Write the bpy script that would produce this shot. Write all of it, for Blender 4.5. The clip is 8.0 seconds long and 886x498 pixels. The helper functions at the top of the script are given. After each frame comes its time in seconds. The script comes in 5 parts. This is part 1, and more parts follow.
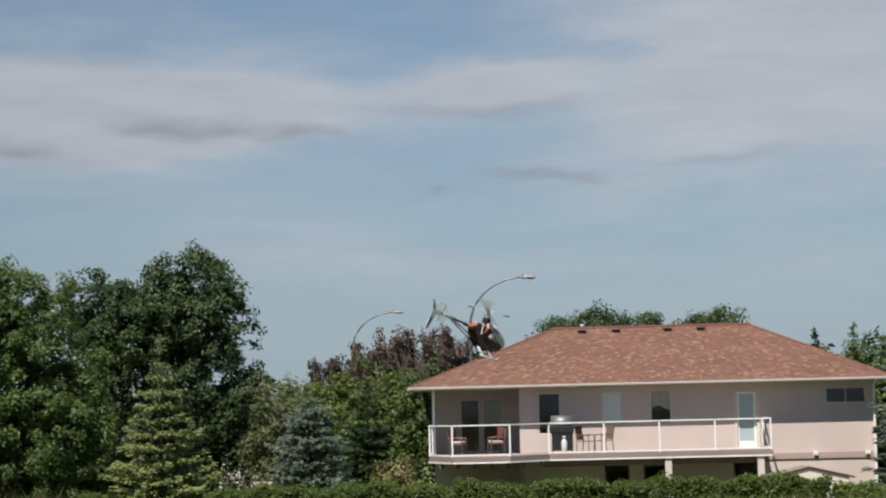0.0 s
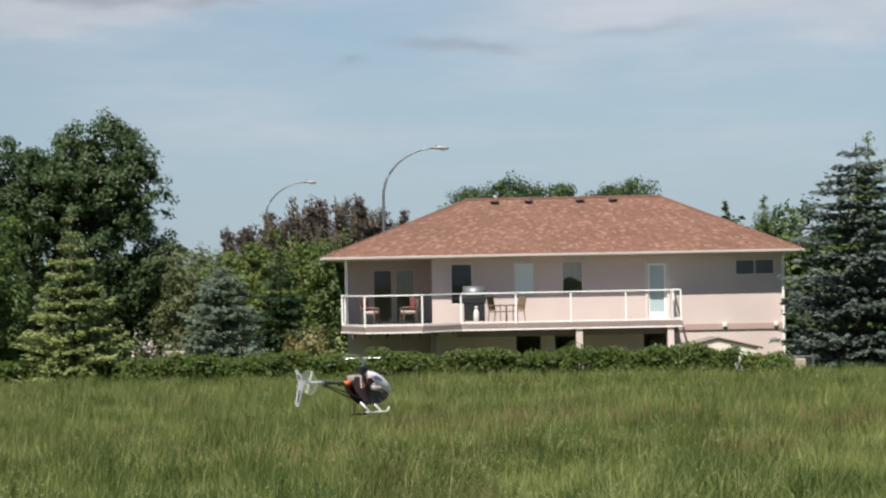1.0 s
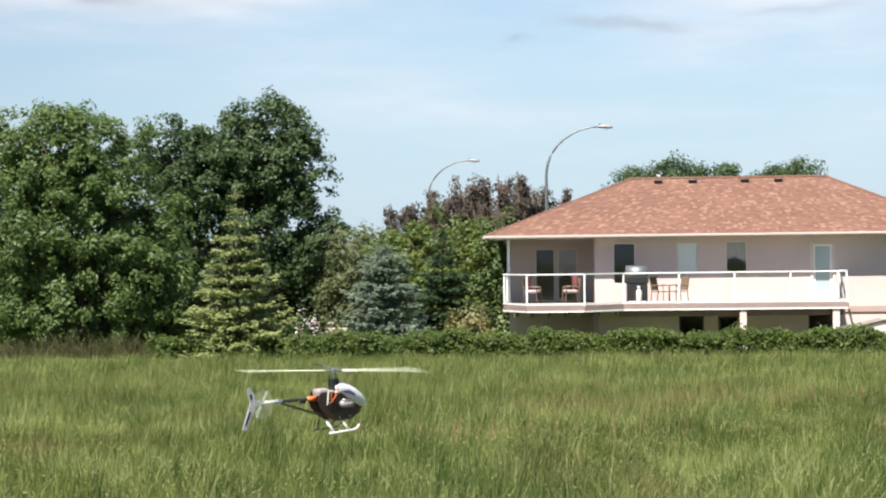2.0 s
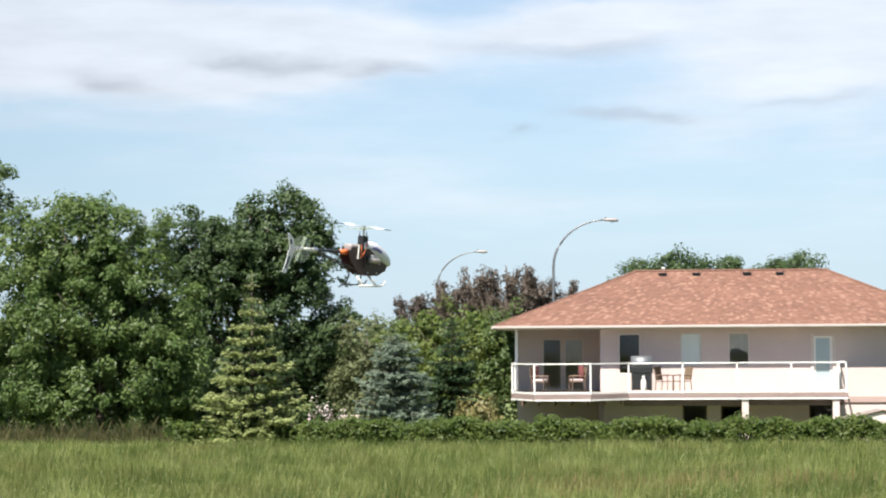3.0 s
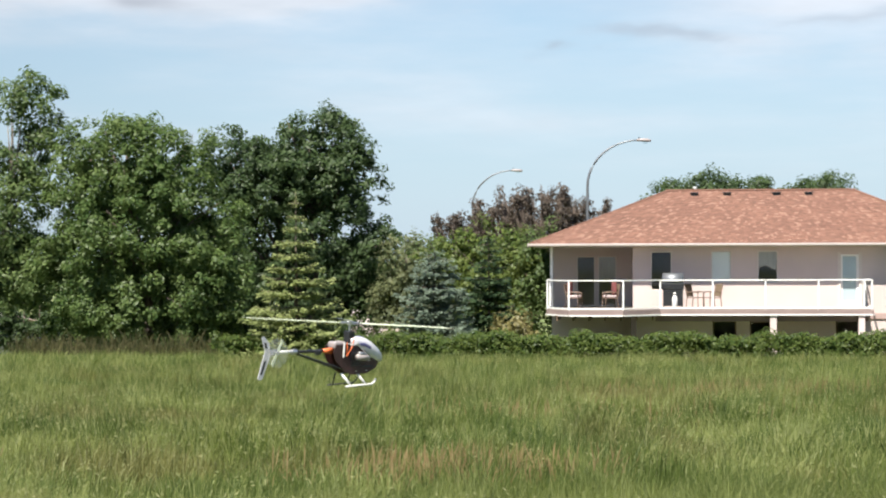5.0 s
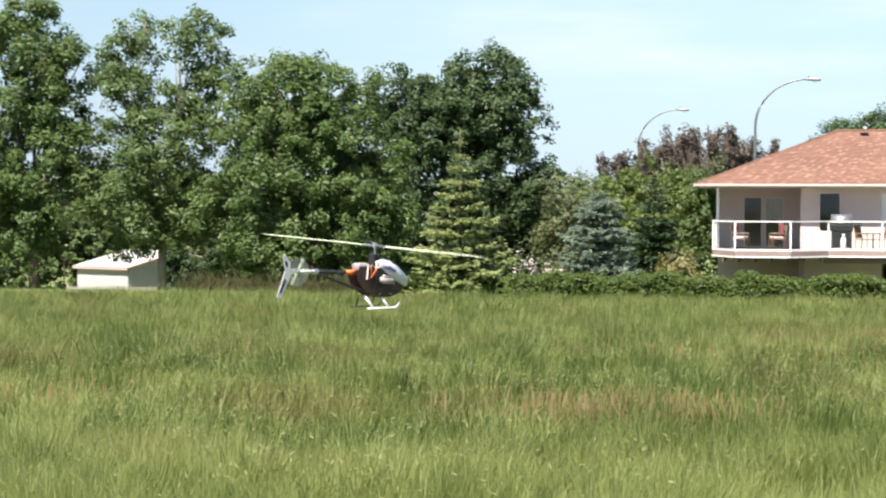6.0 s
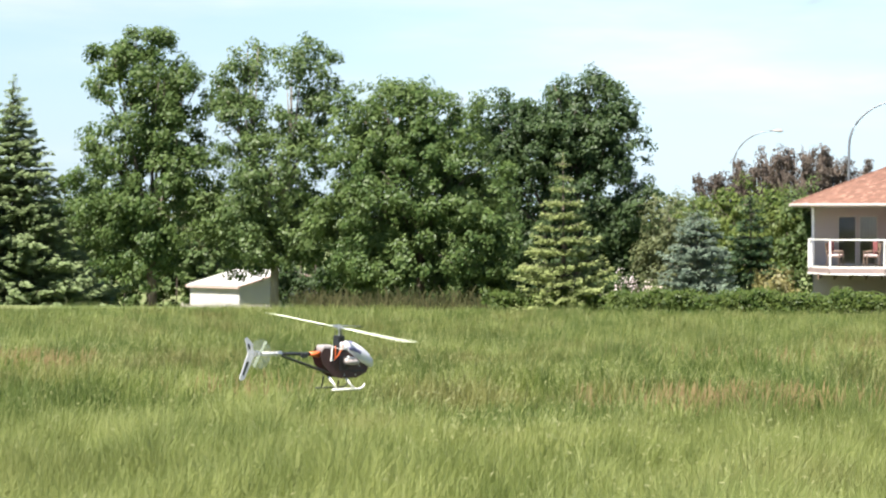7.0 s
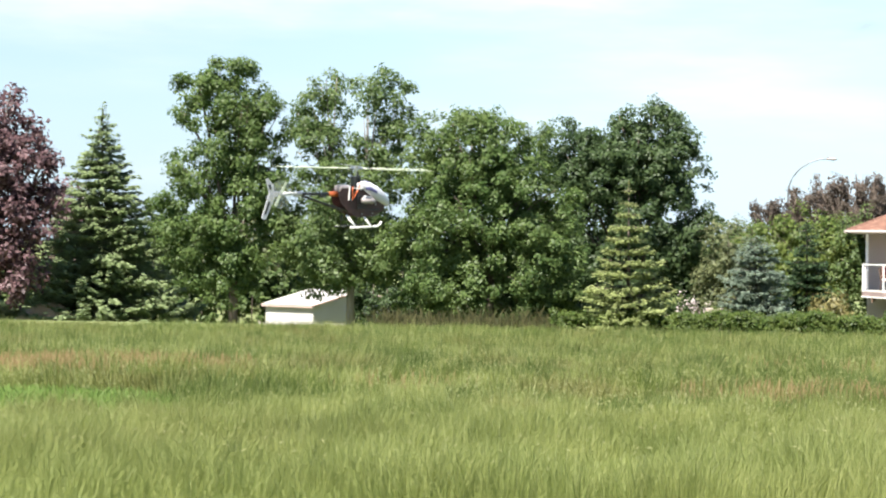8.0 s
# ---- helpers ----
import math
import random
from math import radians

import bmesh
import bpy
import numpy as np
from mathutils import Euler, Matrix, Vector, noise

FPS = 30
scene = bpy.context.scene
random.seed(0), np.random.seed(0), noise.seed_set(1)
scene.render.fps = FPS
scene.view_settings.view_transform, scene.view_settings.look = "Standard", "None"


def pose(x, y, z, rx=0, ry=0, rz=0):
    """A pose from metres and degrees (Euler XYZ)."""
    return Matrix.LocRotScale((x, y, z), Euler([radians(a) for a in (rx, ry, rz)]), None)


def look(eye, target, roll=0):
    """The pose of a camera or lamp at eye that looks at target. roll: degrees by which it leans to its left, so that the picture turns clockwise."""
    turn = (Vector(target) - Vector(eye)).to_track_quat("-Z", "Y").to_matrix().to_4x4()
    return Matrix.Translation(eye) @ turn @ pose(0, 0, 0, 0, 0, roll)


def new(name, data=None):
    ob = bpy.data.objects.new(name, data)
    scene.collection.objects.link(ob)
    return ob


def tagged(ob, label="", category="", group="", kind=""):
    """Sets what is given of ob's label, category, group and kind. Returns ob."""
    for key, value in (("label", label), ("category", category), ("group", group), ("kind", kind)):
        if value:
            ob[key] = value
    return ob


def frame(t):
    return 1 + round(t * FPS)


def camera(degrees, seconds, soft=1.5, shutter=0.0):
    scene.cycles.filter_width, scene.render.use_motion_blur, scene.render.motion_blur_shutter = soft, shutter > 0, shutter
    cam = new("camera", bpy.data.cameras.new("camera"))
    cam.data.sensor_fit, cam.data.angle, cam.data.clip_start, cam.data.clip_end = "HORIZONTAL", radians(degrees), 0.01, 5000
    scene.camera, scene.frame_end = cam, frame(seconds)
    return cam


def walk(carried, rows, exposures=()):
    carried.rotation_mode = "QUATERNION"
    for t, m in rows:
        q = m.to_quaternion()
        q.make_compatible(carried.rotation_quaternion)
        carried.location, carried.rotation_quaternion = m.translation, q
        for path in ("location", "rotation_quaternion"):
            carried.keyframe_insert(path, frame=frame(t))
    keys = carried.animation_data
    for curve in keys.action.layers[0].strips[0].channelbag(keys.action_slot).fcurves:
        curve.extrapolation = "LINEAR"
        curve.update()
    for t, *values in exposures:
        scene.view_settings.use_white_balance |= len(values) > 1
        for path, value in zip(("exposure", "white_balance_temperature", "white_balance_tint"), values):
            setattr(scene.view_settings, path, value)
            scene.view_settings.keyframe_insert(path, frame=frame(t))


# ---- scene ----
# ---------------------------------------------------------------- camera
cam = camera(23.1, 8.0, soft=2.1, shutter=0.14)
EYE = 3.6
# seconds, place along y, yaw, pitch, roll
CAM_ROWS = [
    (0.0, -0.53, 2.26, 4.03, -1.38),
    (0.1, -0.51, 2.26, 3.98, -1.31),
    (0.2, -0.49, 2.13, 3.81, -1.25),
    (0.3, -0.46, 2.03, 3.55, -1.18),
    (0.4, -0.44, 2.12, 3.12, -1.12),
    (0.5, -0.42, 2.13, 2.88, -1.05),
    (0.6, -0.45, 1.89, 2.49, -1.06),
    (0.7, -0.47, 1.57, 1.93, -1.07),
    (0.8, -0.50, 1.08, 1.23, -1.08),
    (0.9, -0.53, 0.54, 0.98, -1.10),
    (1.0, -0.55, 0.04, 0.56, -1.11),
    (1.1, -0.52, -0.09, -0.05, -1.10),
    (1.2, -0.49, 0.32, -0.56, -1.09),
    (1.3, -0.46, 0.82, -0.55, -1.08),
    (1.5, -0.39, 2.18, -0.21, -1.06),
    (1.7, -0.41, 3.52, -0.11, -0.87),
    (2.8, -1.46, 4.85, 1.78, -0.52),
    (3.0, -2.61, 4.47, 2.43, -0.36),
    (3.1, -3.07, 4.31, 2.72, -0.32),
    (3.2, -3.53, 4.15, 3.03, -0.28),
    (3.3, -4.00, 4.12, 3.06, -0.23),
    (3.4, -4.46, 4.05, 2.83, -0.19),
    (3.5, -4.92, 4.05, 1.94, -0.15),
    (3.6, -4.91, 4.12, 1.56, -0.17),
    (3.8, -4.88, 4.32, 1.15, -0.22),
    (4.0, -4.85, 4.55, 0.94, -0.26),
    (4.2, -4.81, 4.90, 0.13, -0.26),
    (5.3, -5.14, 5.63, 0.25, 0.13),
    (5.4, -5.11, 5.83, -0.34, 0.42),
    (5.5, -5.08, 6.22, -0.80, 0.70),
    (5.6, -5.02, 6.71, -1.31, 0.60),
    (5.7, -4.96, 7.37, -1.40, 0.50),
    (5.8, -4.90, 8.25, -1.47, 0.39),
    (5.9, -4.84, 9.04, -1.44, 0.29),
    (6.0, -4.78, 9.70, -1.37, 0.19),
    (6.1, -4.85, 10.37, -1.09, 0.12),
    (6.2, -4.93, 10.87, -0.91, 0.04),
    (6.3, -5.01, 11.17, -0.61, -0.03),
    (6.4, -5.08, 11.33, 0.09, -0.11),
    (6.5, -5.16, 11.43, 0.73, -0.18),
    (6.6, -5.70, 11.44, 0.72, -0.14),
    (6.7, -6.23, 11.45, 0.25, -0.11),
    (6.8, -6.77, 11.53, -0.16, -0.07),
    (6.9, -7.31, 11.79, -0.42, -0.03),
    (7.0, -7.84, 12.08, -0.84, -0.00),
    (7.1, -8.08, 12.34, -1.46, 0.09),
    (7.2, -8.33, 12.46, -1.74, 0.19),
    (7.3, -8.57, 12.80, -1.56, 0.29),
    (7.4, -8.82, 12.76, -1.28, 0.38),
    (7.5, -9.06, 12.70, -1.08, 0.48),
    (7.6, -9.69, 12.87, -0.85, 0.47),
    (7.8, -10.94, 13.23, -0.64, 0.44),
    (8.0, -12.20, 13.35, -0.23, 0.42),
]
EXPOSURES = [(0.0, 0.40), (0.5, 0.47), (0.9, 0.62), (1.2, 0.90), (1.5, 1.15), (1.7, 1.20), (2.8, 1.42), (3.0, 1.32), (3.2, 1.02),
             (3.5, 0.75), (4.0, 0.90), (4.2, 1.00), (5.3, 1.33), (5.5, 1.40), (6.0, 1.54), (6.5, 1.69), (7.0, 1.75), (8.0, 1.80)]
walk(cam, [(t, pose(0, y, EYE, 0, 0, yaw) @ pose(0, 0, 0, 90 + pitch) @ pose(0, 0, 0, 0, 0, roll)) for t, y, yaw, pitch, roll in CAM_ROWS], EXPOSURES)

# ---------------------------------------------------------------- light
SUN_EL, SUN_AZ = 58.4, 202.0     # azimuth clockwise from +y
SUN_DIR = Vector((math.sin(radians(SUN_AZ)) * math.cos(radians(SUN_EL)), math.cos(radians(SUN_AZ)) * math.cos(radians(SUN_EL)), math.sin(radians(SUN_EL))))
sun = new("sun", bpy.data.lights.new("sun", "SUN"))
sun.data.energy, sun.data.angle, sun.data.color = 5.0, radians(0.6), (1.0, 0.95, 0.87)
sun.matrix_world = look(SUN_DIR * 60, (0, 0, 0))


def sky_world():
    w = bpy.data.worlds.new("sky")
    scene.world = w
    w.use_nodes = True
    nt = w.node_tree
    nt.nodes.clear()
    N = nt.nodes.new
    link = nt.links.new

    def val(op, a, b=None, c=None):
        n = N("ShaderNodeMath")
        n.operation = op
        for i, q in enumerate((a, b, c)):
            if q is None:
                continue
            if isinstance(q, (int, float)):
                n.inputs[i].default_value = q
            else:
                link(q, n.inputs[i])
        return n.outputs[0]

    sky = N("ShaderNodeTexSky")
    sky.sky_type, sky.sun_disc = "NISHITA", False
    sky.sun_elevation, sky.sun_rotation = radians(SUN_EL), radians(SUN_AZ)
    sky.air_density, sky.dust_density, sky.ozone_density = 1.0, 0.1, 3.5
    tc = N("ShaderNodeTexCoord")
    sep = N("ShaderNodeSeparateXYZ")
    link(tc.outputs["Generated"], sep.inputs[0])
    u = val("ARCTAN2", sep.outputs[0], sep.outputs[1])
    v = sep.outputs[2]

    def streak(su, sv, detail, seed, rough=0.55):
        cmb = N("ShaderNodeCombineXYZ")
        link(val("MULTIPLY", u, su), cmb.inputs[0])
        link(val("MULTIPLY", v, sv), cmb.inputs[1])
        cmb.inputs[2].default_value = seed
        nz = N("ShaderNodeTexNoise")
        link(cmb.outputs[0], nz.inputs["Vector"])
        nz.inputs["Scale"].default_value, nz.inputs["Detail"].default_value, nz.inputs["Roughness"].default_value = 1.0, detail, rough
        return nz.outputs[0]

    warp = streak(14, 40, 4, 3.0)
    wu = val("ADD", u, val("MULTIPLY", val("SUBTRACT", warp, 0.5), 0.10))
    wv = val("ADD", v, val("MULTIPLY", val("SUBTRACT", streak(11, 30, 4, 9.0), 0.5), 0.030))

    def bank(u0, v0, ru, rv, amount):
        a = val("DIVIDE", val("SUBTRACT", wu, u0), ru)
        b = val("DIVIDE", val("SUBTRACT", wv, v0), rv)
        d = val("ADD", val("MULTIPLY", a, a), val("MULTIPLY", b, b))
        return val("MULTIPLY", val("EXPONENT", val("MULTIPLY", d, -1.0)), amount)

    # the drifting banks of thin cloud over the street
    total = val("MULTIPLY", val("SUBTRACT", streak(5, 26, 6, 1.0), 0.42), 1.5)
    for row in ((0.14, 0.150, 0.11, 0.045, 1.5), (-0.175, 0.133, 0.11, 0.017, 1.4), (-0.27, 0.145, 0.12, 0.030, 0.7), (-0.008, 0.145, 0.028, 0.007, 1.0),
                (-0.10, 0.085, 0.16, 0.016, 0.18), (0.04, 0.10, 0.05, 0.008, 0.25), (-0.40, 0.12, 0.14, 0.018, 0.6), (-0.30, 0.06, 0.2, 0.012, 0.1)):
        total = val("ADD", total, bank(*row))
    mask = N("ShaderNodeMapRange")
    mask.interpolation_type = "SMOOTHSTEP"
    link(total, mask.inputs[0])
    mask.inputs[1].default_value, mask.inputs[2].default_value = 0.05, 0.95
    mask.inputs[3].default_value, mask.inputs[4].default_value = 0.04, 0.80
    # thin cloud lies low; overhead the sky is clear. Towards the horizon it turns milky
    clear = N("ShaderNodeMapRange")
    link(v, clear.inputs[0])
    clear.inputs[1].default_value, clear.inputs[2].default_value, clear.inputs[3].default_value, clear.inputs[4].default_value = 0.2, 0.5, 1.0, 0.25
    haze = N("ShaderNodeMapRange")
    link(v, haze.inputs[0])
    haze.inputs[1].default_value, haze.inputs[2].default_value, haze.inputs[3].default_value, haze.inputs[4].default_value = 0.0, 0.24, 0.85, 0.0
    milky = N("ShaderNodeMix")
    milky.data_type = "RGBA"
    link(haze.outputs[0], milky.inputs["Factor"])
    link(sky.outputs[0], milky.inputs["A"])
    milky.inputs["B"].default_value = (3.7, 5.05, 6.4, 1)
    grey = N("ShaderNodeMapRange")
    link(streak(18, 90, 5, 5.0), grey.inputs[0])
    grey.inputs[1].default_value, grey.inputs[2].default_value = 0.35, 0.7
    grey.inputs[3].default_value, grey.inputs[4].default_value = 1.0, 0.88
    white = N("ShaderNodeMix")
    white.data_type, white.blend_type = "RGBA", "MULTIPLY"
    white.inputs["Factor"].default_value = 1.0
    white.inputs["A"].default_value = (6.9, 7.2, 7.8, 1)
    link(grey.outputs[0], white.inputs["B"])
    cloud = N("ShaderNodeMix")
    cloud.data_type = "RGBA"
    link(val("MULTIPLY", mask.outputs[0], clear.outputs[0]), cloud.inputs["Factor"])
    link(milky.outputs["Result"], cloud.inputs["A"])
    link(white.outputs["Result"], cloud.inputs["B"])
    # small grey puffs under the banks
    puffs = None
    for row in ((-0.171, 0.1284, 0.020, 0.0040, 0.6), (-0.1316, 0.1299, 0.024, 0.0042, 0.6), (-0.1016, 0.124, 0.013, 0.0038, 0.6), (-0.040, 0.0958, 0.010, 0.003, 0.4),
                (0.0104, 0.1039, 0.022, 0.003, 0.45), (-0.236, 0.1187, 0.022, 0.006, 0.6), (-0.022, 0.1335, 0.035, 0.004, 0.35), (0.10, 0.108, 0.03, 0.003, 0.3)):
        q = bank(*row)
        puffs = q if puffs is None else val("ADD", puffs, q)
    soft = N("ShaderNodeMix")
    soft.data_type = "RGBA"
    link(puffs, soft.inputs["Factor"])
    link(cloud.outputs["Result"], soft.inputs["A"])
    soft.inputs["B"].default_value = (3.3, 3.65, 4.3, 1)
    bg = N("ShaderNodeBackground")
    bg.inputs["Strength"].default_value = 0.058
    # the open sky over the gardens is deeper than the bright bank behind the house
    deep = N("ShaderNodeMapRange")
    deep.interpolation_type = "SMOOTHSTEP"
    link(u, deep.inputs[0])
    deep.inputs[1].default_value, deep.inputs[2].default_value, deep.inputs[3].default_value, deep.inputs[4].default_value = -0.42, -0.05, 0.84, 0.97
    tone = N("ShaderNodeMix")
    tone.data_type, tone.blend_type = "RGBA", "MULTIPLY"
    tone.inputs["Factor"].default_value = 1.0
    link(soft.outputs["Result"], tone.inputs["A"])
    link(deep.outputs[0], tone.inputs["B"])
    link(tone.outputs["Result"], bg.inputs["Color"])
    out = N("ShaderNodeOutputWorld")
    link(bg.outputs[0], out.inputs[0])


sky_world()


# ---------------------------------------------------------------- materials
def material(name, colour, rough=0.7, vary=0.15, scale=3.0, fine=60.0, bump=0.2, metal=0.0, second=None, piece=0.0, stretch=(1, 1, 1), specular=0.5, world=False, fleck=None):
    """A surface with stains at one scale and grain at another; piece: how far single pieces differ."""
    m = bpy.data.materials.new(name)
    m.use_nodes = True
    nt = m.node_tree
    b = nt.nodes["Principled BSDF"]
    N, link = nt.nodes.new, nt.links.new
    geo = N("ShaderNodeNewGeometry")
    tc = N("ShaderNodeTexCoord")
    mp = N("ShaderNodeMapping")
    mp.inputs["Scale"].default_value = stretch
    link(geo.outputs["Position"] if world else tc.outputs["Object"], mp.inputs[0])
    big, small = N("ShaderNodeTexNoise"), N("ShaderNodeTexNoise")
    for n, s in ((big, scale), (small, fine)):
        link(mp.outputs[0], n.inputs["Vector"])
        n.inputs["Scale"].default_value, n.inputs["Detail"].default_value = s, 4
    mix = N("ShaderNodeMix")
    mix.data_type = "RGBA"
    ramp = N("ShaderNodeMapRange")
    ramp.inputs[1].default_value, ramp.inputs[2].default_value = 0.38, 0.62
    link(big.outputs[0], ramp.inputs[0])
    link(ramp.outputs[0], mix.inputs["Factor"])
    mix.inputs["A"].default_value = (*colour, 1)
    mix.inputs["B"].default_value = (*(second or [c * (1 - vary) for c in colour]), 1)
    hsv = N("ShaderNodeHueSaturation")
    tone = mix.outputs["Result"]
    if fleck:
        pick = N("ShaderNodeMapRange")
        link(geo.outputs["Random Per Island"], pick.inputs[0])
        pick.inputs[1].default_value, pick.inputs[2].default_value = 0.86, 0.93
        mf = N("ShaderNodeMix")
        mf.data_type = "RGBA"
        link(pick.outputs[0], mf.inputs["Factor"])
        link(tone, mf.inputs["A"])
        mf.inputs["B"].default_value = (*fleck, 1)
        tone = mf.outputs["Result"]
    link(tone, hsv.inputs["Color"])
    k = N("ShaderNodeMath")
    k.operation = "MULTIPLY_ADD"
    link(small.outputs[0], k.inputs[0])
    k.inputs[1].default_value, k.inputs[2].default_value = vary * 1.6, 1 - vary * 0.8
    last = k.outputs[0]
    if piece:
        q = N("ShaderNodeMath")
        q.operation = "MULTIPLY_ADD"
        link(geo.outputs["Random Per Island"], q.inputs[0])
        q.inputs[1].default_value, q.inputs[2].default_value = 2 * piece, 1 - piece
        p = N("ShaderNodeMath")
        p.operation = "MULTIPLY"
        link(q.outputs[0], p.inputs[0])
        link(last, p.inputs[1])
        last = p.outputs[0]
    link(last, hsv.inputs["Value"])
    link(hsv.outputs[0], b.inputs["Base Color"])
    b.inputs["Roughness"].default_value, b.inputs["Metallic"].default_value = rough, metal
    b.inputs["Specular IOR Level"].default_value = specular
    if bump:
        bp = N("ShaderNodeBump")
        bp.inputs["Strength"].default_value, bp.inputs["Distance"].default_value = bump, 0.01
        link(small.outputs[0], bp.inputs["Height"])
        link(bp.outputs[0], b.inputs["Normal"])
    return m


def leaf_material(name, dark, light, glow=0.35, rough=0.5, hue=0.02, patch=0.5):
    """Leaves: colour by leaf and by patches of the crown; some light comes through."""
    m = bpy.data.materials.new(name)
    m.use_nodes = True
    nt = m.node_tree
    N, link = nt.nodes.new, nt.links.new
    b = nt.nodes["Principled BSDF"]
    out = nt.nodes["Material Output"]
    geo = N("ShaderNodeNewGeometry")
    nz = N("ShaderNodeTexNoise")
    nz.inputs["Scale"].default_value, nz.inputs["Detail"].default_value = patch, 3
    link(geo.outputs["Position"], nz.inputs["Vector"])
    rg = N("ShaderNodeMapRange")
    rg.inputs[1].default_value, rg.inputs[2].default_value, rg.inputs[3].default_value, rg.inputs[4].default_value = 0.35, 0.65, -0.25, 0.25
    link(nz.outputs[0], rg.inputs[0])
    add = N("ShaderNodeMath")
    add.operation, add.use_clamp = "ADD", True
    link(geo.outputs["Random Per Island"], add.inputs[0])
    link(rg.outputs[0], add.inputs[1])
    mix = N("ShaderNodeMix")
    mix.data_type = "RGBA"
    link(add.outputs[0], mix.inputs["Factor"])
    mix.inputs["A"].default_value, mix.inputs["B"].default_value = (*dark, 1), (*light, 1)
    link(mix.outputs["Result"], b.inputs["Base Color"])
    b.inputs["Roughness"].default_value, b.inputs["Specular IOR Level"].default_value = rough * 0.92, 0.26
    tr = N("ShaderNodeBsdfTranslucent")
    link(mix.outputs["Result"], tr.inputs["Color"])
    ms = N("ShaderNodeMixShader")
    ms.inputs[0].default_value = glow
    link(b.outputs[0], ms.inputs[1])
    link(tr.outputs[0], ms.inputs[2])
    link(ms.outputs[0], out.inputs[0])
    return m


def glass_material(name, tint=(0.93, 0.96, 0.96), gloss=0.06):
    """Thin panes: light goes straight through, part of it is mirrored."""
    m = bpy.data.materials.new(name)
    m.use_nodes = True
    nt = m.node_tree
    N, link = nt.nodes.new, nt.links.new
    t, g, mix = N("ShaderNodeBsdfTransparent"), N("ShaderNodeBsdfGlossy"), N("ShaderNodeMixShader")
    t.inputs["Color"].default_value = (*tint, 1)
    g.inputs["Roughness"].default_value = 0.03
    mix.inputs[0].default_value = gloss
    link(t.outputs[0], mix.inputs[1])
    link(g.outputs[0], mix.inputs[2])
    link(mix.outputs[0], nt.nodes["Material Output"].inputs[0])
    return m


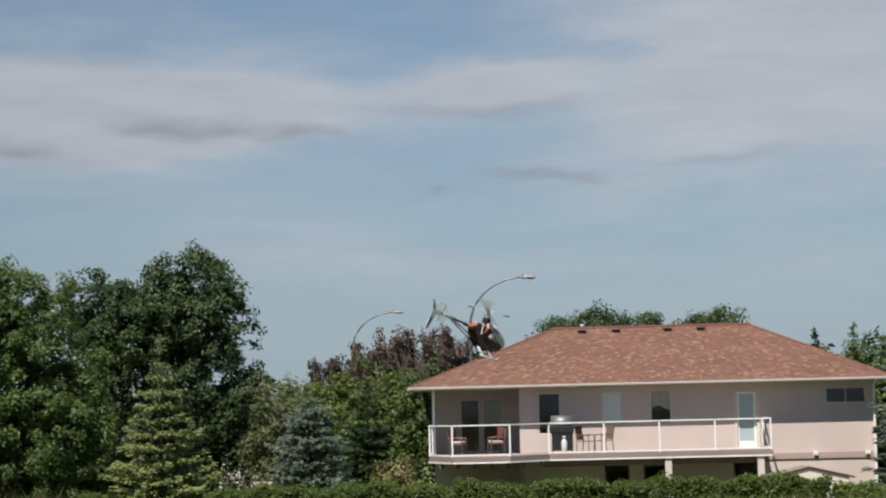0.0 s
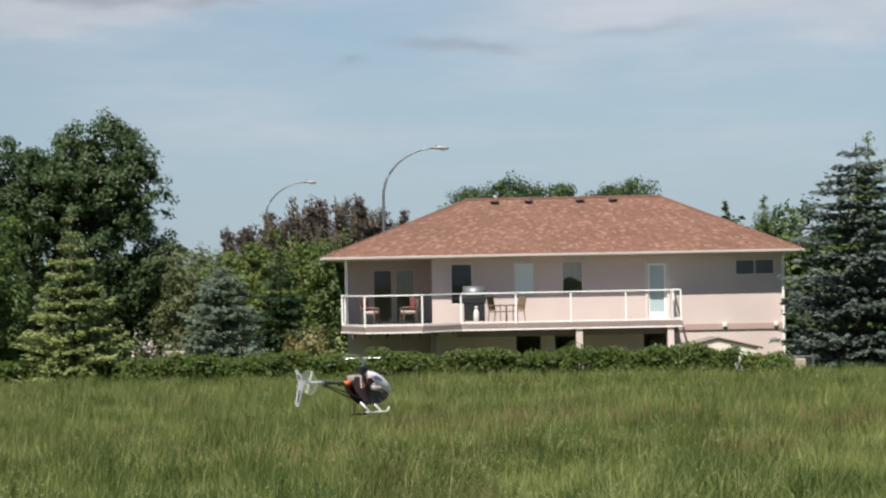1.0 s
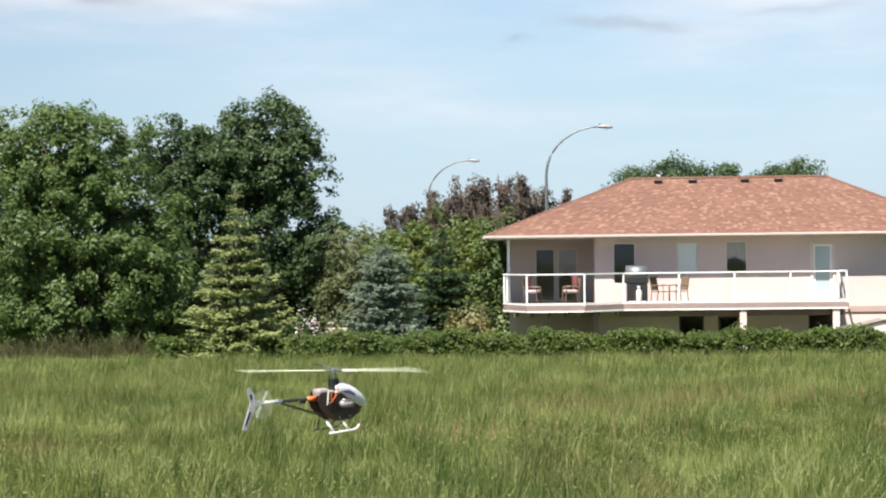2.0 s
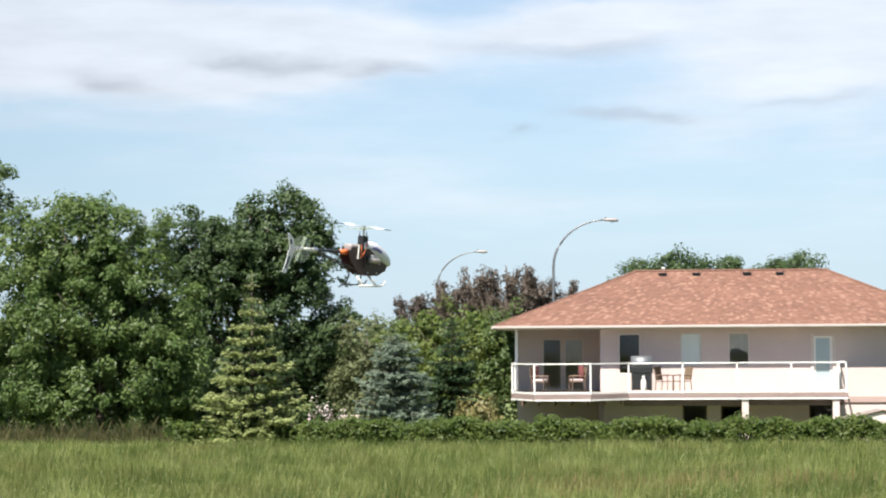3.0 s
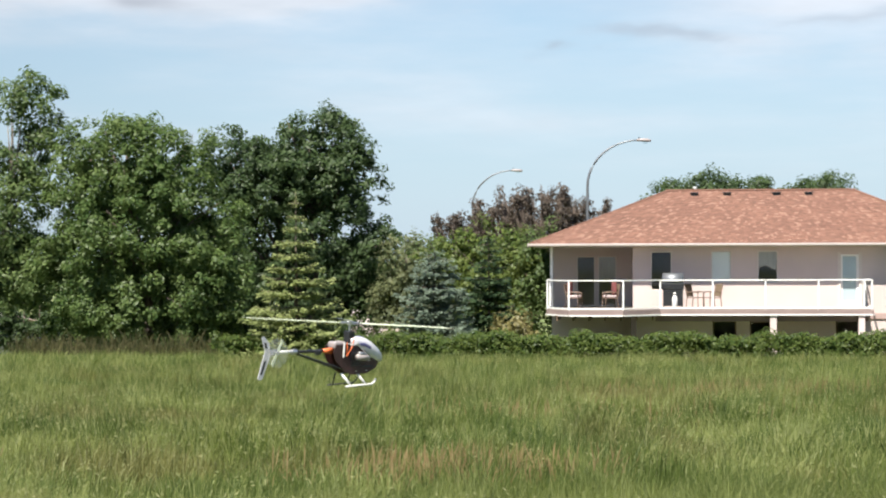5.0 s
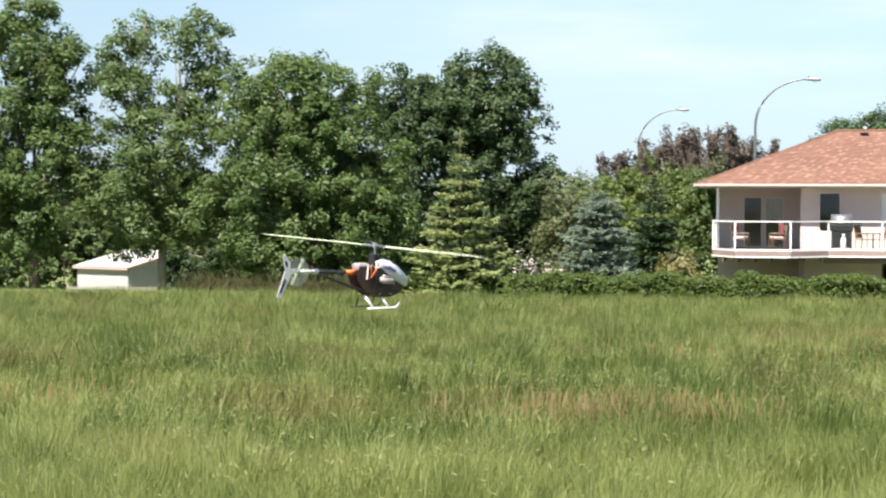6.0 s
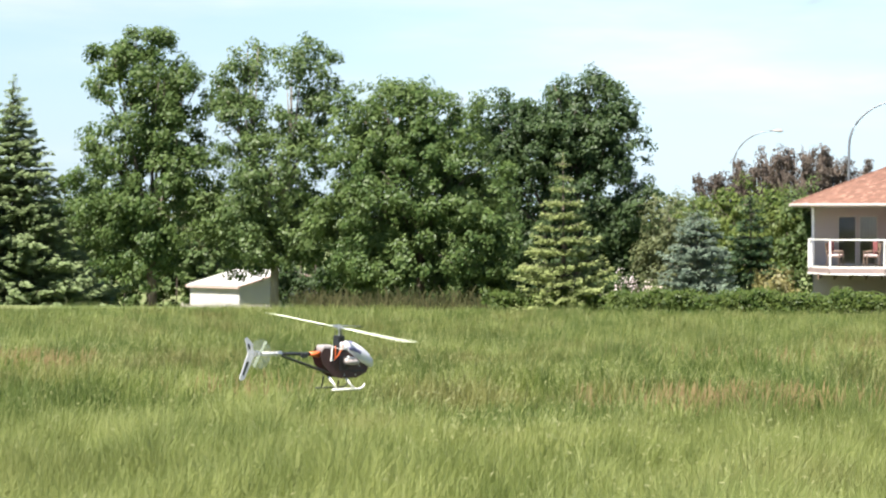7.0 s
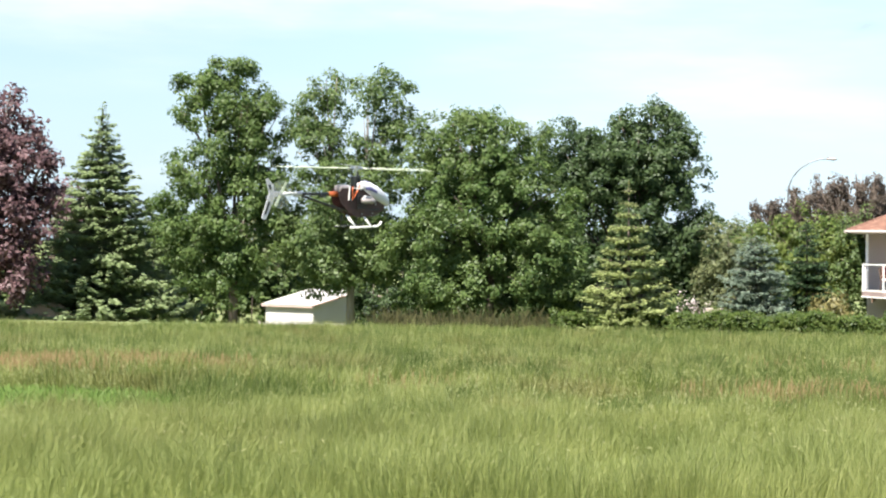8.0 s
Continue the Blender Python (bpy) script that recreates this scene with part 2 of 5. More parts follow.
M = dict(
    stucco=material("stucco", (0.585, 0.483, 0.450), 0.9, 0.09, 0.5, 90, 0.3),
    belt=material("belt_trim", (0.40, 0.29, 0.26), 0.85, 0.08, 1.0, 60, 0.2),
    shingle=material("asphalt_shingle", (0.172, 0.088, 0.062), 0.95, 0.14, 0.5, 40, 0.4, second=(0.150, 0.076, 0.054), piece=0.20, fleck=(0.205, 0.116, 0.084)),
    fascia=material("fascia_board", (0.25, 0.185, 0.17), 0.8, 0.12, 1.5, 50, 0.2),
    white=material("white_paint", (0.80, 0.78, 0.75), 0.45, 0.05, 2.0, 50, 0.05),
    soffit=material("soffit_metal", (0.62, 0.55, 0.50), 0.6, 0.05, 2.0, 50, 0.05),
    gutter=material("gutter_metal", (0.46, 0.40, 0.37), 0.45, 0.06, 1.0, 40, 0.05),
    deck=material("deck_board", (0.26, 0.21, 0.18), 0.8, 0.15, 2.0, 40, 0.2, stretch=(1, 6, 1)),
    dark=material("dark_metal", (0.02, 0.02, 0.022), 0.4, 0.2, 4.0, 80, 0.1),
    steel=material("stainless_steel", (0.55, 0.55, 0.56), 0.3, 0.08, 4.0, 80, 0.05, metal=1.0),
    galv=material("galvanised_steel", (0.20, 0.21, 0.22), 0.55, 0.1, 2.0, 30, 0.05, metal=0.7),
    cushion=material("red_cushion", (0.20, 0.055, 0.055), 0.9, 0.2, 5.0, 90, 0.2),
    palecushion=material("pale_cushion", (0.52, 0.42, 0.40), 0.9, 0.15, 5.0, 90, 0.2),
    chair=material("brown_chair_frame", (0.16, 0.10, 0.07), 0.6, 0.2, 4.0, 60, 0.1),
    sling=material("sling_cloth", (0.17, 0.12, 0.075), 0.85, 0.2, 5.0, 90, 0.2),
    room=material("room_wall", (0.30, 0.27, 0.24), 0.9, 0.1, 1.0, 30, 0.1),
    blind=material("window_blind", (0.82, 0.84, 0.83), 0.7, 0.05, 1.0, 40, 0.05),
    doorblind=material("door_blind", (0.42, 0.50, 0.53), 0.7, 0.05, 1.0, 40, 0.05),
    curtain=material("curtain_cloth", (0.45, 0.42, 0.38), 0.9, 0.15, 3.0, 60, 0.2, stretch=(6, 6, 0.6)),
    glass=glass_material("window_glass"),
    clear=glass_material("railing_glass", (0.985, 0.99, 0.99), 0.025),
    bark=material("bark", (0.13, 0.10, 0.08), 0.95, 0.3, 3.0, 30, 0.8, stretch=(3, 3, 0.6)),
    palebark=material("pale_bark", (0.24, 0.21, 0.18), 0.95, 0.3, 3.0, 30, 0.8, stretch=(3, 3, 0.6)),
    soil=material("meadow_soil", (0.105, 0.140, 0.034), 0.98, 0.3, 0.15, 3.0, 0.5, second=(0.12, 0.13, 0.042), world=True),
    picket=material("weathered_board", (0.36, 0.33, 0.29), 0.9, 0.2, 2.0, 40, 0.2),
    shedwall=material("white_siding", (0.47, 0.45, 0.435), 0.6, 0.08, 1.0, 30, 0.1),
    shedroof=material("pale_roofing", (0.42, 0.40, 0.385), 0.7, 0.12, 1.0, 30, 0.2),
    hutwall=material("cream_hut_board", (0.66, 0.57, 0.50), 0.7, 0.08, 1.0, 40, 0.1),
    hutroof=material("grey_hut_roofing", (0.22, 0.19, 0.17), 0.9, 0.2, 2.0, 40, 0.3),
    dirt=material("tan_earth", (0.46, 0.33, 0.22), 0.95, 0.2, 1.2, 20, 0.5),
    concrete=material("pale_concrete", (0.40, 0.33, 0.28), 0.9, 0.15, 2.0, 40, 0.3),
    fuel=material("tank_grey", (0.31, 0.27, 0.26), 0.4, 0.15, 8.0, 90, 0.02),
    canopy=material("canopy_shell", (0.58, 0.565, 0.59), 0.28, 0.03, 4.0, 90, 0.02),
    violet=material("violet_decal", (0.13, 0.12, 0.27), 0.3, 0.1, 4.0, 90, 0.02),
    engine=material("engine_frame", (0.055, 0.019, 0.018), 0.5, 0.4, 30.0, 120, 0.3),
    alloy=material("machined_alloy", (0.55, 0.55, 0.56), 0.35, 0.1, 10.0, 90, 0.05, metal=0.9),
    carbon=material("carbon_boom", (0.025, 0.025, 0.028), 0.35, 0.2, 20.0, 90, 0.05),
    orange=material("orange_plastic", (0.75, 0.17, 0.05), 0.4, 0.1, 10.0, 90, 0.05),
    blade=material("blade_white", (0.66, 0.70, 0.52), 0.4, 0.05, 10.0, 90, 0.02),
    tank=material("tank_white", (0.64, 0.62, 0.59), 0.4, 0.08, 8.0, 90, 0.02),
)
LEAF = dict(
    ash=leaf_material("ash_leaf", (0.066, 0.110, 0.035), (0.155, 0.208, 0.074), 0.52),
    bright=leaf_material("bright_ash_leaf", (0.060, 0.106, 0.029), (0.142, 0.196, 0.062), 0.52),
    deep=leaf_material("deep_green_leaf", (0.042, 0.072, 0.028), (0.085, 0.128, 0.046), 0.48),
    yellow=leaf_material("yellow_green_leaf", (0.082, 0.128, 0.030), (0.185, 0.228, 0.060), 0.54),
    olive=leaf_material("olive_grey_leaf", (0.105, 0.130, 0.060), (0.195, 0.210, 0.100), 0.54),
    plum=leaf_material("plum_leaf", (0.060, 0.050, 0.040), (0.150, 0.116, 0.090), 0.44),
    maroon=leaf_material("maroon_leaf", (0.055, 0.030, 0.033), (0.21, 0.125, 0.132), 0.36),
    spruce=leaf_material("spruce_needle", (0.135, 0.172, 0.056), (0.365, 0.405, 0.170), 0.52, 0.6, patch=1.2),
    dkspruce=leaf_material("dark_spruce_needle", (0.026, 0.057, 0.026), (0.086, 0.132, 0.057), 0.48, 0.6, patch=1.2),
    midspruce=leaf_material("green_spruce_needle", (0.081, 0.137, 0.042), (0.265, 0.333, 0.127), 0.48, 0.6, patch=1.2),
    blue=leaf_material("blue_spruce_needle", (0.100, 0.138, 0.098), (0.255, 0.315, 0.240), 0.48, 0.6, patch=1.2),
    greyspruce=leaf_material("grey_spruce_needle", (0.044, 0.061, 0.051), (0.165, 0.198, 0.170), 0.40, 0.6, patch=1.2),
    tallspruce=leaf_material("tall_spruce_needle", (0.165, 0.215, 0.098), (0.300, 0.365, 0.185), 0.54, 0.6, patch=0.8),
    hedge=leaf_material("hedge_leaf", (0.055, 0.096, 0.022), (0.126, 0.164, 0.038), 0.54, patch=0.9),
    blossom=leaf_material("white_blossom", (0.538, 0.441, 0.441), (0.628, 0.550, 0.550), 0.38),
    weed=leaf_material("dry_weed", (0.036, 0.042, 0.017), (0.118, 0.106, 0.048), 0.38, patch=0.6),
    tan=leaf_material("tan_shrub_leaf", (0.120, 0.115, 0.037), (0.248, 0.215, 0.091), 0.38),
)


# ---------------------------------------------------------------- building helpers
def mesh_of(name, bm, mat, smooth=False):
    me = bpy.data.meshes.new(name)
    bm.to_mesh(me)
    bm.free()
    me.materials.append(mat)
    if smooth:
        me.polygons.foreach_set("use_smooth", np.ones(len(me.polygons), bool))
    return me


def part(name, bm, mat, parent=None, label="", smooth=False):
    """A bmesh as one mesh object, under a thing or a part."""
    ob = new(name, bm if isinstance(bm, bpy.types.Mesh) else mesh_of(name, bm, mat, smooth))
    ob.parent = parent
    return tagged(ob, label)


def array_mesh(name, verts, faces, mat):
    """Many quads at once: verts (n, 3), faces (m, 4)."""
    me = bpy.data.meshes.new(name)
    verts, faces = np.asarray(verts, np.float32), np.asarray(faces, np.int32)
    k = faces.shape[1]
    me.vertices.add(len(verts))
    me.vertices.foreach_set("co", verts.ravel())
    me.loops.add(faces.size)
    me.loops.foreach_set("vertex_index", faces.ravel())
    me.polygons.add(len(faces))
    me.polygons.foreach_set("loop_start", np.arange(0, faces.size, k, dtype=np.int32))
    me.polygons.foreach_set("loop_total", np.full(len(faces), k, np.int32))
    me.materials.append(mat)
    me.update(calc_edges=True)
    return me


def box(bm, x0, y0, z0, x1, y1, z1, bevel=0.0):
    r = bmesh.ops.create_cube(bm, size=1.0, matrix=Matrix.Translation(((x0 + x1) / 2, (y0 + y1) / 2, (z0 + z1) / 2)) @ Matrix.Diagonal((x1 - x0, y1 - y0, z1 - z0, 1)))
    if bevel:
        es = list({e for q in r["verts"] for e in q.link_edges})
        bmesh.ops.bevel(bm, geom=es, offset=bevel, segments=2, profile=0.6, affect="EDGES")
    return bm


def boxes(*rows, bevel=0.0):
    bm = bmesh.new()
    for r in rows:
        box(bm, *r, bevel=bevel)
    return bm


def tube(bm, points, radii, sides=8):
    """A round tapered tube along points."""
    pts = [Vector(p) for p in points]
    rings = []
    for i, p in enumerate(pts):
        d = (pts[min(i + 1, len(pts) - 1)] - pts[max(i - 1, 0)]).normalized()
        a = d.orthogonal().normalized() if abs(d.z) > 0.9 else d.cross(Vector((0, 0, 1))).normalized()
        b = d.cross(a)
        r = radii[i] if isinstance(radii, (list, tuple)) else radii
        rings.append([bm.verts.new(p + (a * math.cos(6.2832 * k / sides) + b * math.sin(6.2832 * k / sides)) * r) for k in range(sides)])
    for q, s in zip(rings, rings[1:]):
        for k in range(sides):
            bm.faces.new((q[k], q[(k + 1) % sides], s[(k + 1) % sides], s[k]))
    bm.faces.new(rings[0][::-1])
    bm.faces.new(rings[-1])
    return bm


def tubes(*rows, sides=8):
    bm = bmesh.new()
    for p, r in rows:
        tube(bm, p, r, sides)
    bmesh.ops.recalc_face_normals(bm, faces=bm.faces)
    return bm


def sheet(a, b):
    """One upright pane from corner to corner."""
    bm = bmesh.new()
    bm.faces.new([bm.verts.new(q) for q in ((a[0], a[1], a[2]), (b[0], b[1], a[2]), (b[0], b[1], b[2]), (a[0], a[1], b[2]))])
    return bm


def prism(bm, outline, z0, z1):
    lo = [bm.verts.new((x, y, z0)) for x, y in outline]
    hi = [bm.verts.new((x, y, z1)) for x, y in outline]
    n = len(outline)
    for i in range(n):
        bm.faces.new((lo[i], lo[(i + 1) % n], hi[(i + 1) % n], hi[i]))
    bm.faces.new(lo[::-1])
    bm.faces.new(hi)
    bmesh.ops.recalc_face_normals(bm, faces=bm.faces)
    return bm


def plate(outline, y, t, bevel=0.0):
    """A flat plate in the x-z plane, t thick."""
    bm = bmesh.new()
    a, b = [bm.verts.new((x, y - t / 2, z)) for x, z in outline], [bm.verts.new((x, y + t / 2, z)) for x, z in outline]
    bm.faces.new(a)
    bm.faces.new(b[::-1])
    n = len(outline)
    for i in range(n):
        bm.faces.new((a[i], b[i], b[(i + 1) % n], a[(i + 1) % n]))
    bmesh.ops.recalc_face_normals(bm, faces=bm.faces)
    return bm


def thing(name, label, category, group="", at=(0, 0, 0)):
    e = new(name)
    e.location = at
    return tagged(e, label, category, group)


# ---------------------------------------------------------------- ground
def ground_z(x, y):
    """The meadow falls from the camera to the hedge; behind it the gardens lie lower."""
    x, y = np.asarray(x, float), np.asarray(y, float)
    z = np.interp(y, [-60, -14, 0, 69, 73, 87, 200, 3000], [2.0, 2.0, 2.0, 0.0, 0.0, -1.4, -1.4, -2.0])
    near = np.clip((72 - y) / 10, 0, 1)
    z = z + 0.13 * np.clip((-8 - x) / 18, 0, 1) * np.exp(-((y - 69) / 7) ** 2)
    return z + near * (0.05 * np.sin(x * 0.31 + 1.0) * np.sin(y * 0.23) + 0.025 * np.sin(x * 0.9 + y * 0.7))


def build_ground():
    ys = np.concatenate([np.arange(-60, -10, 10), np.arange(-10, 90, 1.0), np.arange(90, 200, 10), [260, 400, 700, 1200, 2000, 3000]])
    xs = np.concatenate([[-2500, -1200, -600, -300, -150], np.arange(-90, 61, 1.5), [90, 150, 300, 600, 1200, 2500]])
    X, Y = np.meshgrid(xs, ys)
    V = np.stack([X, Y, ground_z(X, Y)], -1).reshape(-1, 3)
    w = len(xs)
    i = np.arange(len(ys) - 1)[:, None] * w + np.arange(w - 1)[None]
    F = np.stack([i, i + 1, i + 1 + w, i + w], -1).reshape(-1, 4)
    ob = new("ground", array_mesh("ground", V, F, M["soil"]))
    tagged(ob, "sloping meadow ground under tall green grass", "ground", kind="structure")


build_ground()
rng = np.random.default_rng(7)


def grass_material():
    """Blades in patches of fresh green, straw and reddish seed heads."""
    m = bpy.data.materials.new("meadow_grass")
    m.use_nodes = True
    nt = m.node_tree
    N, link = nt.nodes.new, nt.links.new
    b, out = nt.nodes["Principled BSDF"], nt.nodes["Material Output"]
    geo = N("ShaderNodeNewGeometry")
    mp = N("ShaderNodeMapping")
    mp.inputs["Scale"].default_value = (0.24, 0.42, 0.0)
    link(geo.outputs["Position"], mp.inputs[0])

    def patches(scale, lo, hi, off, by=None):
        p2 = N("ShaderNodeVectorMath")
        p2.operation = "ADD"
        link((by or mp).outputs[0], p2.inputs[0])
        p2.inputs[1].default_value = (off, off * 0.7, 0)
        n = N("ShaderNodeTexNoise")
        link(p2.outputs[0], n.inputs["Vector"])
        n.inputs["Scale"].default_value, n.inputs["Detail"].default_value = scale, 3
        r = N("ShaderNodeMapRange")
        r.inputs[1].default_value, r.inputs[2].default_value = lo, hi
        link(n.outputs[0], r.inputs[0])
        return r.outputs[0]

    def blend(f, a, bcol):
        x = N("ShaderNodeMix")
        x.data_type = "RGBA"
        link(f, x.inputs["Factor"])
        for s, c in (("A", a), ("B", bcol)):
            if isinstance(c, tuple):
                x.inputs[s].default_value = (*c, 1)
            else:
                link(c, x.inputs[s])
        return x.outputs["Result"]

    def mul(a, k):
        x = N("ShaderNodeMath")
        x.operation = "MULTIPLY"
        link(a, x.inputs[0])
        if isinstance(k, float):
            x.inputs[1].default_value = k
        else:
            link(k, x.inputs[1])
        return x.outputs[0]

    rnd = geo.outputs["Random Per Island"]
    green = blend(rnd, (0.078, 0.111, 0.017), (0.139, 0.176, 0.034))
    pale = blend(rnd, (0.188, 0.222, 0.058), (0.35, 0.375, 0.136))
    deep = blend(rnd, (0.052, 0.084, 0.016), (0.095, 0.138, 0.028))
    red = blend(rnd, (0.115, 0.100, 0.032), (0.21, 0.170, 0.065))
    c = blend(mul(patches(2.4, 0.48, 0.60, 0.0), 0.95), green, pale)
    wide = N("ShaderNodeMapping")
    wide.inputs["Scale"].default_value = (0.045, 0.17, 0.0)
    link(geo.outputs["Position"], wide.inputs[0])
    c = blend(mul(patches(1.3, 0.47, 0.56, 31.0, wide), 1.0), c, deep)
    c = blend(mul(patches(1.0, 0.54, 0.66, 77.0, wide), 0.45), c, red)
    clump = N("ShaderNodeMapping")
    clump.inputs["Scale"].default_value = (1.5, 0.8, 0.0)
    link(geo.outputs["Position"], clump.inputs[0])
    c = blend(mul(patches(1.0, 0.51, 0.59, 5.0, clump), 0.80), c, deep)
    c = blend(mul(patches(1.0, 0.53, 0.61, 55.0, clump), 0.88), c, pale)
    plot = N("ShaderNodeMapping")
    plot.inputs["Scale"].default_value = (0.42, 0.36, 0.0)
    link(geo.outputs["Position"], plot.inputs[0])
    c = blend(mul(patches(1.0, 0.49, 0.57, 21.0, plot), 0.90), c, deep)
    c = blend(mul(patches(1.3, 0.52, 0.61, 63.0, plot), 0.80), c, pale)
    c = blend(mul(patches(0.8, 0.54, 0.64, 92.0, plot), 0.65), c, red)
    straw = N("ShaderNodeMapRange")
    link(rnd, straw.inputs[0])
    straw.inputs[1].default_value, straw.inputs[2].default_value = 0.84, 0.90
    c = blend(mul(straw.outputs[0], 0.6), c, (0.36, 0.37, 0.16))
    # pale mix along y: 0.72 at y = 0, none past 17, broken by patches
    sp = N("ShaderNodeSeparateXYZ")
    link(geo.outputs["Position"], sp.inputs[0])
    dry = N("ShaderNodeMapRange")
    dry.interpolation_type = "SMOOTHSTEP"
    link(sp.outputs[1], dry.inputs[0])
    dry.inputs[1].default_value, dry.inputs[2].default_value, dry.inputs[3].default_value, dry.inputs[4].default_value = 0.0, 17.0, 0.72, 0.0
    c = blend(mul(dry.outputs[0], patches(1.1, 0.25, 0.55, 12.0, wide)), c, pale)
    link(c, b.inputs["Base Color"])
    b.inputs["Roughness"].default_value, b.inputs["Specular IOR Level"].default_value = 0.55, 0.3
    tr = N("ShaderNodeBsdfTranslucent")
    link(c, tr.inputs["Color"])
    ms = N("ShaderNodeMixShader")
    ms.inputs[0].default_value = 0.48
    link(b.outputs[0], ms.inputs[1])
    link(tr.outputs[0], ms.inputs[2])
    link(ms.outputs[0], out.inputs[0])
    return m


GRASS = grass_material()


def tuft_field(x, y):
    """Uneven growth: tall tufts and low hollows."""
    return 0.74 + 0.24 * np.sin(x * 1.1 + 2.1 * np.sin(y * 0.8)) * np.sin(y * 0.9 + 1.4 * np.sin(x * 0.6)) + 0.30 * np.sin(x * 4.1 + 1.7 * np.sin(y * 2.3)) * np.sin(y * 2.7 - 1.5 * np.sin(x * 1.9))


def build_grass(name, count, d0, d1, width, height, a0=-14, clump=7, fan=0.07, whole=True):
    """Grass between two distances from the meadow's top, in tufts: thin bent blades that fan out and lean with the wind."""
    m = count // clump
    d = np.sqrt(rng.uniform(d0 * d0, d1 * d1, m))
    a = rng.uniform(radians(a0), radians(27), m)
    cx, cy = -d * np.sin(a), d * np.cos(a) - 12.0
    keep = (cy < 71.0)
    cx, cy = np.repeat(cx[keep], clump), np.repeat(cy[keep], clump)
    n = len(cx)
    ox, oy = rng.normal(0, fan, n), rng.normal(0, fan, n)
    x, y = cx + ox, cy + oy
    h = height * tuft_field(x, y) * rng.uniform(0.45, 1.25, n)
    low = ((x + 11.2) / 3.0) ** 2 + ((y - 9.2) / 3.9) ** 2 < 1 + 0.25 * np.sin(x * 5) * np.sin(y * 4)
    h = np.where(low, h * 0.22, h)
    w = width * rng.uniform(0.55, 1.45, n)
    turn = rng.normal(0, 0.9, n)
    gust = 1.2 * np.sin(x * 0.7 + np.sin(y * 0.45) * 2) + 0.8 * np.sin(y * 1.1 + x * 0.4)
    bend = h * rng.uniform(0.05, 0.8, n) ** 1.5
    lx = np.cos(gust) * bend * 0.35 + ox * h * 2.2 + rng.normal(0, 0.22, n) * h
    ly = np.sin(gust) * bend * 0.35 + oy * h * 2.2 + rng.normal(0, 0.22, n) * h
    sx, sy = np.cos(turn) * w, np.sin(turn) * w
    z = ground_z(x, y) - 0.03
    k = rng.uniform(0.45, 0.75, n)
    tip = np.stack([x + lx, y + ly, z + h - 0.25 * bend], -1)
    left, right = np.stack([x + lx * 0.36 - sx, y + ly * 0.36 - sy, z + h * k], -1), np.stack([x + lx * 0.36 + sx, y + ly * 0.36 + sy, z + h * k], -1)
    if whole:
        V, F = np.stack([np.stack([x, y, z], -1), left, tip, right], 1), np.arange(4 * n).reshape(n, 4)
    else:
        V, F = np.stack([np.stack([x - sx, y - sy, z], -1), np.stack([x + sx, y + sy, z], -1), tip], 1), np.arange(3 * n).reshape(n, 3)
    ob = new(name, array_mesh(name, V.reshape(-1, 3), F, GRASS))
    tagged(ob, "tall uncut green meadow grass with pale seed heads", "grass", kind="stuff")


def lawn_patch():
    """A patch of short fresh grass beside the meadow."""
    n = 24000
    a, d = rng.uniform(0, 6.283, n), np.sqrt(rng.uniform(0, 1, n))
    x, y = -11.2 + 3.0 * d * np.cos(a), 9.2 + 3.9 * d * np.sin(a)
    h, w, t = rng.uniform(0.08, 0.2, n), 0.008, rng.normal(0, 0.9, n)
    lx, ly = rng.normal(0, 0.05, n), rng.normal(0, 0.05, n)
    z = ground_z(x, y)
    V = np.stack([np.stack([x, y, z], -1), np.stack([x - np.cos(t) * w, y - np.sin(t) * w, z + h * 0.6], -1), np.stack([x + lx, y + ly, z + h], -1), np.stack([x + np.cos(t) * w, y + np.sin(t) * w, z + h * 0.6], -1)], 1)
    ob = new("short_grass", array_mesh("short_grass", V.reshape(-1, 3), np.arange(4 * n).reshape(n, 4), leaf_material("fresh_grass", (0.112, 0.185, 0.036), (0.190, 0.282, 0.072), 0.4)))
    tagged(ob, "patch of short bright green grass", "grass", kind="stuff")


def seed_heads():
    """Reddish stems with seed heads that stand over the grass in drifts."""
    r = np.random.default_rng(17)
    P = []
    for cx, cy, rx, ry, n in ((-12.8, 17.8, 2.8, 2.4, 1900), (-1.6, 12.6, 1.5, 1.2, 260), (-6.6, 13.5, 0.9, 1.0, 70), (-1.0, 25.0, 4.2, 2.2, 160), (3.0, 33.0, 5.0, 1.6, 300)):
        a, d = r.uniform(0, 6.283, n), r.uniform(0, 1, n) ** 0.7
        P.append(np.stack([cx + rx * d * np.cos(a), cy + ry * d * np.sin(a)], -1))
    P = np.concatenate(P)
    x, y = P[:, 0], P[:, 1]
    n = len(x)
    z, h = ground_z(x, y), r.uniform(0.24, 0.46, n)
    l = r.normal(0.03, 0.06, n)
    w = 0.0045
    V = np.stack([np.stack([x, y, z], -1), np.stack([x + l - w, y, z + h * 0.8], -1), np.stack([x + l * 1.3, y, z + h], -1), np.stack([x + l + w, y, z + h * 0.8], -1)], 1)
    ob = new("seed_heads", array_mesh("seed_heads", V.reshape(-1, 3), np.arange(4 * n).reshape(n, 4), leaf_material("red_seed_head", (0.17, 0.115, 0.055), (0.33, 0.235, 0.115), 0.4)))
    tagged(ob, "drifts of reddish-brown grass seed heads", "grass", kind="stuff")


